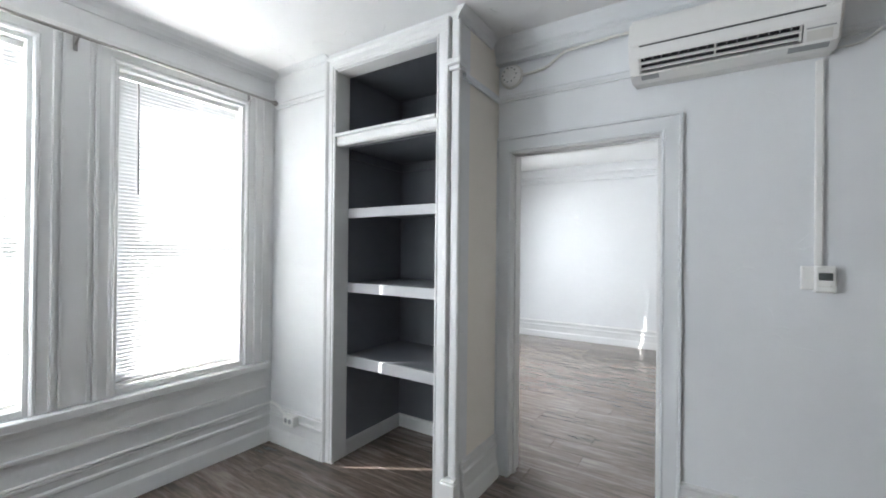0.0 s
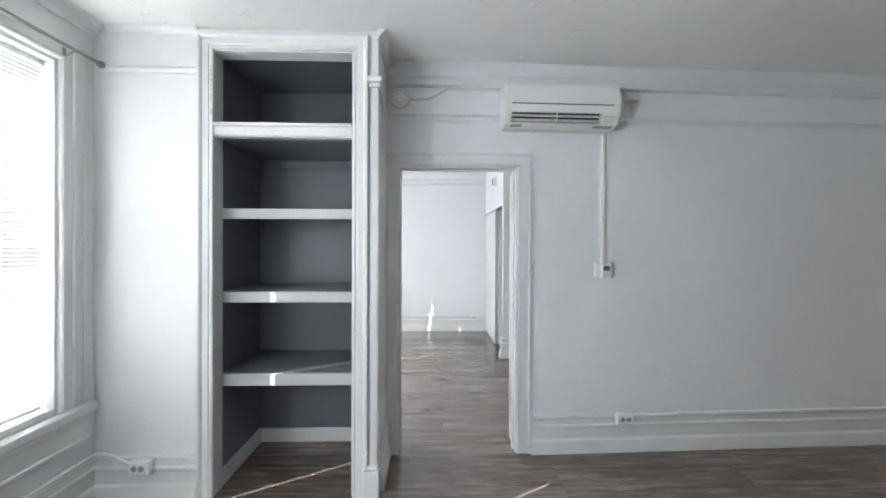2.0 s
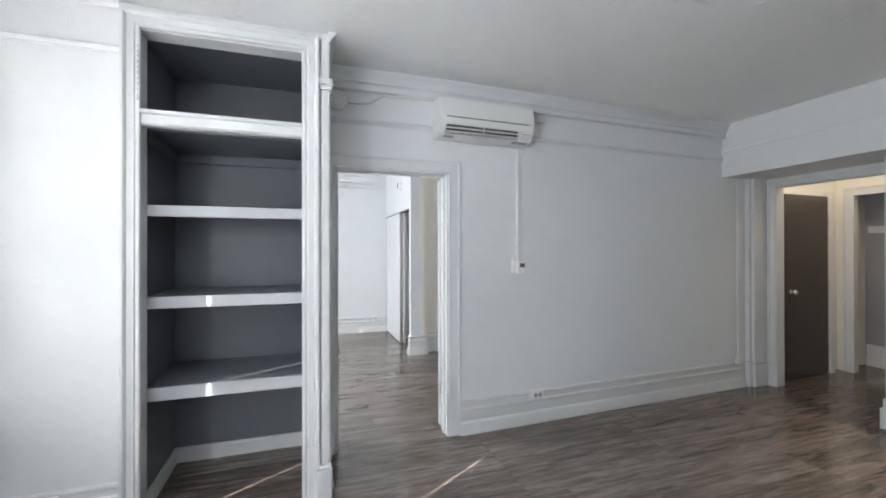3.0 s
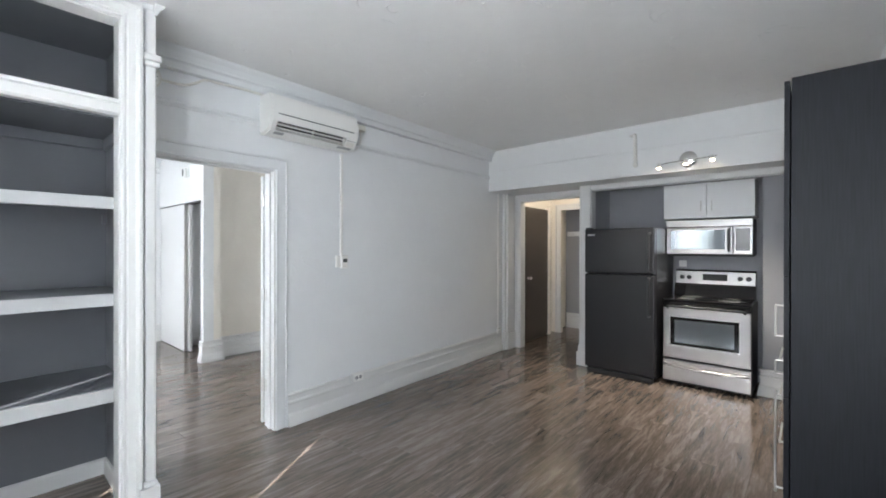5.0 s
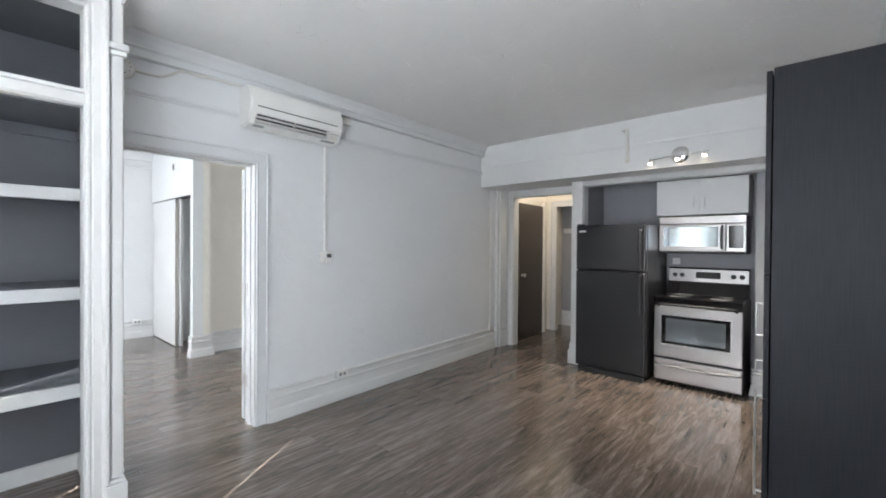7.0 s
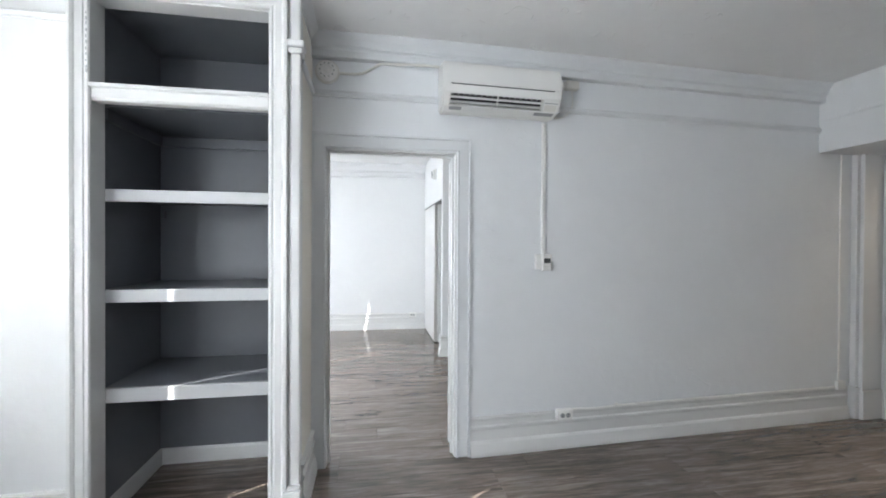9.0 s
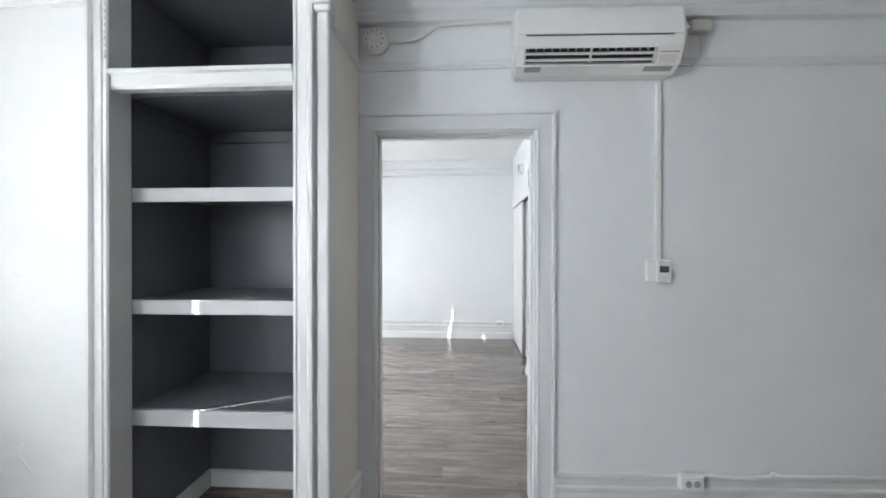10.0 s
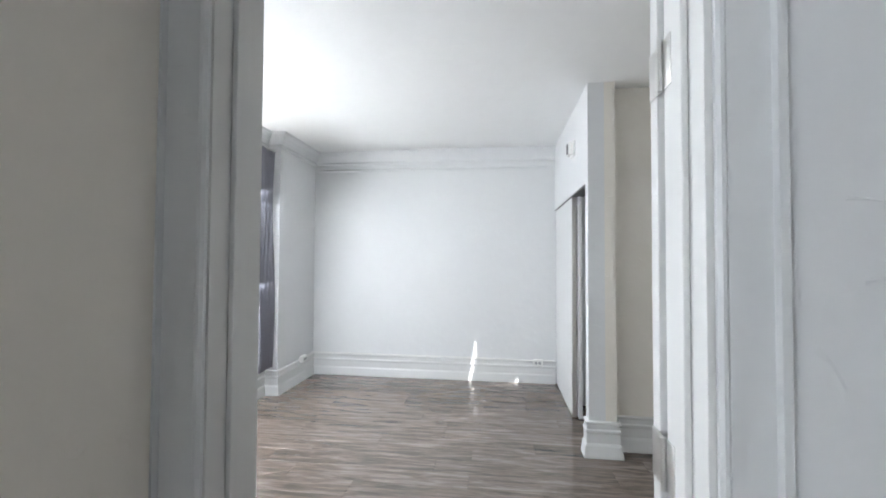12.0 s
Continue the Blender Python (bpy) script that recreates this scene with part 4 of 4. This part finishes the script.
for z0, z1 in ((1.185, 1.600), (0.72, 1.130)):
    part("handle", handle_bar([(FX + 0.002, FY0 + 0.045, z0), (FX - 0.038, FY0 + 0.045, z0 + 0.012), (FX - 0.045, FY0 + 0.045, z0 + 0.05), (FX - 0.045, FY0 + 0.045, z1 - 0.05), (FX - 0.038, FY0 + 0.045, z1 - 0.012), (FX + 0.002, FY0 + 0.045, z1)], 0.014), DARKPL, fr, "black plastic door handle", True)
part("badge", boxm(FX - 0.003, FX + 0.001, FY1 - 0.12, FY1 - 0.035, 1.585, 1.605, 0.001), CHROME, fr, "small metal badge")
part("grille", boxm(FX + 0.02, FX + 0.075, FY0 + 0.02, FY1 - 0.02, 0.005, 0.06, 0.003), DARKPL, fr)
for y in (FY0 + 0.06, FY1 - 0.05):
    part("foot", cyl(bmesh.new(), (FX + 0.06, y, 0), (FX + 0.06, y, 0.05), 0.018), NICKEL, fr)
part("hinge_cover", boxm(FX + 0.01, FX + 0.11, FY1 - 0.06, FY1 - 0.005, 1.6655, 1.682, 0.004), DARKPL, fr)

# range
SX, SY0, SY1 = 4.15, 0.03, 0.80
rg = thing("stove", "stainless steel electric range with a black ceramic top", "stove", (4.45, 0.4, 0))
rg.matrix_world = Matrix.Identity(4)
part("body", boxm(SX + 0.045, 4.80, SY0, SY1, 0.02, 0.885, 0.004), DARKPL, rg)
part("oven_door", boxm(SX, SX + 0.042, SY0 + 0.003, SY1 - 0.003, 0.285, 0.815, 0.006), STEEL, rg)
part("window_surround", boxm(SX - 0.003, SX + 0.002, SY0 + 0.095, SY1 - 0.075, 0.425, 0.722, 0.002), BLACKGL, rg, "black glass border")
part("oven_window", boxm(SX - 0.0045, SX - 0.003, SY0 + 0.135, SY1 - 0.115, 0.455, 0.692), OVENGL, rg, "dark reflective oven glass")
part("window_bead", sweep(bmesh.new(), [(0, 0), (0, 0.005), (0.005, 0.005), (0.005, 0)], [(SX - 0.001, SY1 - 0.072, 0.422), (SX - 0.001, SY1 - 0.072, 0.725), (SX - 0.001, SY0 + 0.092, 0.725), (SX - 0.001, SY0 + 0.092, 0.422), (SX - 0.001, SY1 - 0.072, 0.422)], (-1, 0, 0)), CHROME, rg)
part("handle", handle_bar([(SX + 0.002, SY1 - 0.05, 0.812), (SX - 0.04, SY1 - 0.055, 0.830), (SX - 0.05, SY1 - 0.10, 0.836), (SX - 0.054, 0.40, 0.838), (SX - 0.05, SY0 + 0.10, 0.836), (SX - 0.04, SY0 + 0.055, 0.830), (SX + 0.002, SY0 + 0.05, 0.812)], 0.013), DARKPL, rg, "dark oven handle", True)
part("drawer", boxm(SX + 0.002, SX + 0.042, SY0 + 0.003, SY1 - 0.003, 0.045, 0.262, 0.006), STEEL, rg)
part("drawer_handle", handle_bar([(SX + 0.004, SY1 - 0.03, 0.222), (SX - 0.03, SY1 - 0.05, 0.212), (SX - 0.036, 0.40, 0.198), (SX - 0.03, SY0 + 0.05, 0.212), (SX + 0.004, SY0 + 0.03, 0.222)], 0.013), STEEL, rg, "curved steel drawer handle", True)
part("vent_trim", boxm(SX + 0.006, SX + 0.045, SY0 + 0.003, SY1 - 0.003, 0.822, 0.886, 0.004), BLACKGL, rg)
part("cooktop", boxm(SX - 0.004, 4.70, SY0 - 0.002, SY1 + 0.002, 0.888, 0.908, 0.007), BLACKGL, rg, "black ceramic glass cooktop")
for x, y, r in ((4.29, 0.22, 0.10), (4.29, 0.60, 0.085), (4.54, 0.22, 0.075), (4.54, 0.60, 0.10)):
    part("burner", lathe(bmesh.new(), (x, y, 0.9082), (0, 0, 1), [(r, 0), (r, 0.0008), (r - 0.006, 0.0008), (r - 0.007, 0.0003)], 32), LCD, rg, "grey burner ring")
bgp = [(4.63, 0.909), (4.80, 0.909), (4.80, 1.20), (4.735, 1.20), (4.715, 1.185), (4.690, 1.04), (4.675, 1.03)]


def extrude_y(bm, pts, y0, y1):
    a = [bm.verts.new((x, y0, z)) for x, z in pts]
    b = [bm.verts.new((x, y1, z)) for x, z in pts]
    k = len(pts)
    for i in range(k):
        bm.faces.new((a[i], a[(i + 1) % k], b[(i + 1) % k], b[i]))
    bm.faces.new(a[::-1])
    bm.faces.new(b)
    return bm


part("backguard", extrude_y(bmesh.new(), bgp, SY0 + 0.005, SY1 - 0.005), BLACKGL, rg)


def bg_face(z, off):
    """A point on the leaning control panel."""
    x = 4.690 + (4.715 - 4.690) * (z - 1.04) / (1.185 - 1.04)
    return (x - off, z)


part("control_panel", extrude_y(bmesh.new(), [bg_face(1.046, 0.004), bg_face(1.182, 0.004), bg_face(1.182, -0.002), bg_face(1.046, -0.002)], SY0 + 0.012, SY1 - 0.012), STEEL, rg)
part("clock", extrude_y(bmesh.new(), [bg_face(1.085, 0.006), bg_face(1.155, 0.006), bg_face(1.155, 0.003), bg_face(1.085, 0.003)], 0.29, 0.52), BLACKGL, rg, "black clock display")
for y in (0.10, 0.175, 0.655, 0.725):
    x, z = bg_face(1.115, 0.004)
    k = part("knob", lathe(bmesh.new(), (x, y, z), (-1, 0, 0.17), [(0.026, 0), (0.024, 0.012), (0.019, 0.028), (0.014, 0.030)]), DARKPL, rg, "black knob", True)

# microwave and wall cabinet above the range
mw = thing("microwave", "stainless over-the-range microwave under the wall cabinet", "microwave", (4.6, 0.43, 1.37))
mw.matrix_world = Matrix.Identity(4)
MX, MY0, MY1, MZ0, MZ1 = 4.45, 0.045, 0.835, 1.370, 1.755
part("body", boxm(MX + 0.032, 4.855, MY0, MY1, MZ0, MZ1, 0.004), DARKPL, mw)
part("door", boxm(MX, MX + 0.030, MY0 + 0.17, MY1, MZ0 + 0.012, MZ1 - 0.085, 0.006), STEEL, mw)
part("vent_strip", boxm(MX + 0.002, MX + 0.030, MY0, MY1, MZ1 - 0.080, MZ1, 0.006), STEEL, mw)
part("door_glass", boxm(MX - 0.003, MX + 0.001, MY0 + 0.235, MY1 - 0.045, MZ0 + 0.062, MZ1 - 0.115, 0.002), OVENGL, mw, "dark mirror-like door glass")
part("control_panel", boxm(MX, MX + 0.030, MY0, MY0 + 0.165, MZ0 + 0.012, MZ1 - 0.085, 0.006), STEEL, mw)
part("keypad", boxm(MX - 0.002, MX + 0.001, MY0 + 0.022, MY0 + 0.145, MZ0 + 0.05, MZ1 - 0.105, 0.001), BLACKGL, mw, "black keypad")
part("handle", handle_bar([(MX + 0.002, MY0 + 0.20, MZ0 + 0.045), (MX - 0.038, MY0 + 0.20, MZ0 + 0.06), (MX - 0.045, MY0 + 0.20, MZ0 + 0.10), (MX - 0.045, MY0 + 0.20, MZ1 - 0.17), (MX - 0.038, MY0 + 0.20, MZ1 - 0.125), (MX + 0.002, MY0 + 0.20, MZ1 - 0.11)], 0.013), DARKPL, mw, "dark curved handle", True)
part("underside", boxm(MX + 0.02, 4.84, MY0 + 0.01, MY1 - 0.01, MZ0 - 0.012, MZ0 - 0.0005, 0.002), DARKPL, mw)
wc = thing("wall_cabinet", "white two-door wall cabinet with slim bar handles", "cabinet", (4.65, 0.45, 1.76))
wc.matrix_world = Matrix.Identity(4)
CY0, CY1 = 0.030, 0.865
part("body", boxm(4.472, 4.858, CY0, CY1, 1.770, 2.150, 0.002), WHITECAB, wc)
for y0, y1, hy in ((CY0 + 0.002, (CY0 + CY1) / 2 - 0.002, (CY0 + CY1) / 2 - 0.05), ((CY0 + CY1) / 2 + 0.002, CY1 - 0.002, (CY0 + CY1) / 2 + 0.05)):
    d = part("door", boxm(4.450, 4.470, y0, y1, 1.772, 2.148, 0.002), WHITECAB, wc)
    hd = bmesh.new()
    cyl(hd, (4.422, hy, 1.845), (4.422, hy, 1.955), 0.005, seg=10)
    for z in (1.86, 1.94):
        cyl(hd, (4.422, hy, z), (4.451, hy, z), 0.004, seg=8)
    part("handle", hd, NICKEL, d, "slim nickel bar handle")
ko = thing("outlet", "white wall outlet behind the stove", "outlet", (4.86, 0.72, 1.24))
ko.matrix_world = Matrix.Identity(4)
part("plate", boxm(4.852, 4.8595, 0.71, 0.79, 1.225, 1.30, 0.002), PLASTIC, ko)

# light bar and pipe on the boxed beam
lb = thing("track_light", "chrome light bar with three lit halogen spots", "lamp", (3.890, 0.54, 2.30))
lb.matrix_world = Matrix.Identity(4)
part("canopy", lathe(bmesh.new(), (3.899, 0.515, 2.318), (-1, 0, 0), [(0.080, 0), (0.080, 0.006), (0.070, 0.016), (0.02, 0.022)]), CHROME, lb, smooth=True)
part("bar", tube(bmesh.new(), curve_pts([(3.855, 0.78, 2.290), (3.850, 0.65, 2.300), (3.850, 0.53, 2.306), (3.850, 0.40, 2.308), (3.855, 0.27, 2.318)], 5), 0.006), CHROME, lb, smooth=True)
part("stem", cyl(bmesh.new(), (3.880, 0.515, 2.312), (3.850, 0.515, 2.306), 0.008), CHROME, lb)
for y, zz in ((0.765, 2.292), (0.525, 2.304), (0.305, 2.315)):
    s = part("spot_head", lathe(bmesh.new(), (3.848, y, zz), (-0.25, 0.0, -1), [(0.010, -0.012), (0.018, 0.0), (0.022, 0.020), (0.026, 0.042), (0.022, 0.042), (0.018, 0.03)]), CHROME, lb, "chrome spot head", True)
    part("bulb", lathe(bmesh.new(), (3.848 - 0.009, y, zz - 0.034), (-0.25, 0, -1), [(0.006, 0), (0.019, 0.004), (0.020, 0.010), (0.012, 0.015)]), BULB, s, "glowing halogen bulb", True)
    lamp = new("spot_lamp", bpy.data.lights.new("spot_lamp", "SPOT"))
    lamp.data.energy, lamp.data.color, lamp.data.shadow_soft_size = 5.0, (1.0, 0.90, 0.77), 0.02
    lamp.data.spot_size, lamp.data.spot_blend = radians(94), 0.8
    lamp.matrix_world = look((3.822, y, zz - 0.062), (3.822 - 0.02, y, zz - 1.062))
pp = thing("pipe_stub", "short white capped pipe on the boxed beam", "pipe", (3.880, 1.01, 2.3))
pp.matrix_world = Matrix.Identity(4)
part("pipe", tube(bmesh.new(), curve_pts([(3.895, 1.04, 2.635), (3.882, 1.01, 2.640), (3.880, 1.005, 2.60), (3.880, 1.002, 2.45), (3.880, 1.0, 2.34)], 5), 0.019), OLDPLASTIC, pp, smooth=True)
part("cap", lathe(bmesh.new(), (3.880, 1.0, 2.345), (0, 0, -1), [(0.016, 0), (0.023, 0.005), (0.023, 0.03), (0.012, 0.046)]), OLDPLASTIC, pp, smooth=True)
part("bracket", boxm(3.870, 3.899, 1.025, 1.06, 2.628, 2.648, 0.003), NICKEL, pp)

# tall black cabinet with base units beyond it
tc = thing("tall_cabinet", "tall black wood-grain kitchen cabinet with bar handles", "cabinet", (2.2, -0.65, 0))
tc.matrix_world = Matrix.Identity(4)
part("side_panel", boxm(1.90, 1.918, SY + 0.002, -0.310, 0.0, 2.280, 0.001), LAMINATE, tc)
part("carcass", boxm(1.9185, 2.50, SY + 0.004, -0.314, 0.08, 2.272), LAMINATE, tc)
part("plinth", boxm(1.93, 2.50, SY + 0.06, -0.38, 0.0, 0.079), DARKPL, tc)
for z0, z1 in ((0.085, 0.70), (0.704, 1.30), (1.304, 2.270)):
    d = part("door", boxm(1.904, 2.498, -0.304, -0.282, z0, z1, 0.002), LAMINATE, tc)
    if z0 < 1.3:
        for za, zb in (((0.995, 1.150), (0.800, 0.868)) if z0 > 0.5 else ((0.215, 0.690),)):
            hd = handle_bar([(1.985, -0.283, zb), (1.985, -0.254, zb), (1.985, -0.248, zb - 0.012), (1.985, -0.248, za + 0.012), (1.985, -0.254, za), (1.985, -0.283, za)], 0.0055)
            part("handle", hd, NICKEL, d, "satin bar handle", True)
bc = thing("base_cabinet", "grey kitchen base unit with drawers and bar handles", "cabinet", (2.8, -0.6, 0))
bc.matrix_world = Matrix.Identity(4)
part("carcass", boxm(2.503, 3.10, SY + 0.004, -0.302, 0.08, 0.86), WHITECAB, bc)
part("plinth", boxm(2.503, 3.10, SY + 0.06, -0.36, 0.0, 0.079), DARKPL, bc)
for z0, z1 in ((0.085, 0.36), (0.364, 0.63), (0.634, 0.857)):
    d = part("drawer", boxm(2.505, 3.098, -0.300, -0.272, z0, z1, 0.002), WHITECAB, bc)
    zc = (z0 + z1) / 2
    part("handle", handle_bar([(2.62, -0.273, zc), (2.62, -0.245, zc + 0.002), (2.64, -0.240, zc), (2.96, -0.240, zc), (2.98, -0.245, zc), (2.98, -0.273, zc)], 0.006), NICKEL, d, "satin bar handle", True)
wt = tagged(link("worktop", boxm(2.503, 3.14, SY + 0.004, -0.26, 0.862, 0.90, 0.004), DARKPL), "dark kitchen worktop on the base unit", "worktop")

# ---- hall ----
hd = thing("door", "dark brown painted door standing open in the hall", "door", (4.9, 2.7, 0))
hd.matrix_world = Matrix.Identity(4)
bm = boxm(4.86, 5.62, 2.725, 2.765, 0.012, 2.08, 0.002)
part("door_panel", bm, BROWN, hd)
kb = lathe(bmesh.new(), (4.93, 2.725, 0.98), (0, -1, 0), [(0.024, 0), (0.024, 0.005), (0.010, 0.008), (0.010, 0.03), (0.024, 0.04), (0.027, 0.052), (0.02, 0.064), (0.006, 0.068)])
part("door_knob", kb, NICKEL, hd, "worn metal knob", True)
for z in (0.30, 1.02, 1.78):
    part("hinge", cyl(bmesh.new(), (5.625, 2.722, z - 0.045), (5.625, 2.722, z + 0.045), 0.007, seg=12), NICKEL, hd)
trim("door_post", boxm(5.632, 5.70, 2.70, 2.779, 0, 2.14, 0.004), "cream door post in the hall", "door frame", CREAM)
hk = thing("hook_rail", "white hook rail on the closet wall", "hook rail", (6.48, 2.4, 1.7))
hk.matrix_world = Matrix.Identity(4)
part("board", boxm(6.478, 6.4995, 1.80, 2.74, 1.66, 1.745, 0.003), TRIM, hk)
for y in (2.15, 2.40, 2.62):
    part("hook", tube(bmesh.new(), curve_pts([(6.478, y, 1.715), (6.45, y, 1.71), (6.435, y, 1.69), (6.445, y, 1.675)], 4), 0.004), NICKEL, hk)

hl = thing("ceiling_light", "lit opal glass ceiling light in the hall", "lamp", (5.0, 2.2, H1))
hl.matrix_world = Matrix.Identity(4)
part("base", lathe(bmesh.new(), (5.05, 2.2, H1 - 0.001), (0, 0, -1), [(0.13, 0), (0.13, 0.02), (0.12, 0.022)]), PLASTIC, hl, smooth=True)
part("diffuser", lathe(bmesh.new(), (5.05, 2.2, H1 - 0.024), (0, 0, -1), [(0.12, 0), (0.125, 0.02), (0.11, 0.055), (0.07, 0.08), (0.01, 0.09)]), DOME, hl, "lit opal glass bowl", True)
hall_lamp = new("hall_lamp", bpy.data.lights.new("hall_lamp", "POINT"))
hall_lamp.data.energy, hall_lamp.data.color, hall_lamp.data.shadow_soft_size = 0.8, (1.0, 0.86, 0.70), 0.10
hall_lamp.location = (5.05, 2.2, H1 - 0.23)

# ---- back room ----
cu = thing("curtain", "plain grey curtain panel beside the window, drawn open", "curtain", (CX + 0.1, 6.15, 0.3))
cu.matrix_world = Matrix.Identity(4)
bm = bmesh.new()
nY, nZ = 46, 14
rows = []
for j in range(nZ + 1):
    z = 0.30 + (2.60 - 0.30) * j / nZ
    row = []
    for i in range(nY + 1):
        s = i / nY
        sway = 0.012 * math.sin(3 * z + 5 * s)
        y = 6.00 + 0.265 * s + sway * 0.4
        x = CX + 0.085 + (0.022 + 0.010 * (1 - j / nZ)) * math.sin(2 * math.pi * 5.2 * s + 0.5 * math.sin(2.2 * z)) + sway
        row.append(bm.verts.new((x, y, z)))
    rows.append(row)
for a, b in zip(rows, rows[1:]):
    for i in range(nY):
        bm.faces.new((a[i], a[i + 1], b[i + 1], b[i]))
cl = part("cloth", bm, CURTAIN, cu, smooth=True)
sol = cl.modifiers.new("thick", "SOLIDIFY")
sol.thickness = 0.003
rd = thing("curtain_rod", "slim metal curtain rod above the bedroom window", "curtain rod", (CX + 0.085, 5.6, 2.42))
rd.matrix_world = Matrix.Identity(4)
part("pole", cyl(bmesh.new(), (CX + 0.085, 4.95, 2.605), (CX + 0.085, 6.30, 2.605), 0.008, seg=12), NICKEL, rd, smooth=True)
part("finial", lathe(bmesh.new(), (CX + 0.085, 6.295, 2.605), (0, 1, 0), [(0.008, 0), (0.016, 0.010), (0.018, 0.022), (0.004, 0.034)]), NICKEL, rd, smooth=True)
for y in (5.02, 6.28):
    part("bracket", boxm(CX + 0.001, CX + 0.09, y - 0.006, y + 0.006, 2.588, 2.598, 0.001), NICKEL, rd)
sl = thing("sliding_door", "plain white sliding closet door, half open", "door", (1.17, 6.6, 0))
sl.matrix_world = Matrix.Identity(4)
part("panel", boxm(1.182, 1.216, 6.08, 7.15, 0.012, 2.038, 0.002), TRIM, sl)
part("edge_strip", boxm(1.180, 1.218, 6.068, 6.0795, 0.012, 2.038, 0.001), NICKEL, sl, "metal edge strip")
s2 = thing("sliding_door", "plain white sliding closet door behind the front one", "door", (1.215, 6.7, 0))
s2.matrix_world = Matrix.Identity(4)
part("panel", boxm(1.230, 1.264, 6.03, 7.16, 0.012, 2.038, 0.002), TRIM, s2)
trk = trim("trim_track", boxm(1.175, 1.285, 5.425, 7.16, 2.040, 2.0495), "dark sliding door track", "track", DARKPL)
ch = thing("alarm_sounder", "small white wall alarm with a grey centre", "alarm", (1.13, 5.93, 2.44))
ch.matrix_world = Matrix.Identity(4)
part("plate", boxm(1.152, 1.1695, 5.84, 5.99, 2.375, 2.515, 0.004), PLASTIC, ch)
part("housing", boxm(1.118, 1.1515, 5.86, 5.97, 2.385, 2.505, 0.008), PLASTIC, ch)
part("lens", boxm(1.110, 1.1175, 5.895, 5.935, 2.40, 2.49, 0.003), LCD, ch, "grey translucent lens")
trim("trim_closet_base", boxm(1.292, 1.788, 6.426, 6.4395, 0.0, 0.11, 0.003), "white baseboard inside the closet", "baseboard")
hk = thing("hook", "small metal hook on the closet wall", "hook", (1.52, 6.33, 1.6))
hk.matrix_world = Matrix.Identity(4)
part("plate", boxm(1.54, 1.58, 6.433, 6.4395, 1.56, 1.61, 0.002), NICKEL, hk)
part("prong", tube(bmesh.new(), curve_pts([(1.56, 6.434, 1.59), (1.56, 6.405, 1.585), (1.56, 6.395, 1.60)], 4), 0.004), NICKEL, hk)

# ---- floor planks, laid along x ----
rnd = random.Random(11)
meshes = {}
PW, PL = 0.18, 1.22


def plank_mesh(length):
    key = round(length, 2)
    if key not in meshes:
        bm = boxm(0, key - 0.0012, 0, PW - 0.0012, -0.005, 0.0)
        top = [e for e in bm.edges if all(abs(v.co.z) < 1e-6 for v in e.verts)]
        bmesh.ops.bevel(bm, geom=top, offset=0.0008, segments=1, affect="EDGES")
        bmesh.ops.recalc_face_normals(bm, faces=bm.faces)
        me = bpy.data.meshes.new("plank")
        bm.to_mesh(me)
        bm.free()
        me.materials.append(FLOOR)
        meshes[key] = me
    return meshes[key]


y = SY
k = 0
while y < 7.17:
    lo, hi = (WX - 0.02, 4.88) if y < 2.9 else (CX - 0.02, 1.95 if y > 5.4 else 2.92)
    if 1.55 < y < 2.9:
        hi = 6.52
    x = lo
    first = rnd.choice((0.35, 0.60, 0.85, 1.10))
    while x < hi - 0.02:
        length = min(first if x == lo else PL, hi - x)
        ob = new("plank", plank_mesh(length))
        ob.location = (x, y, 0.0)
        ob.parent = floor
        x += round(length, 2)
        k += 1
    y += PW
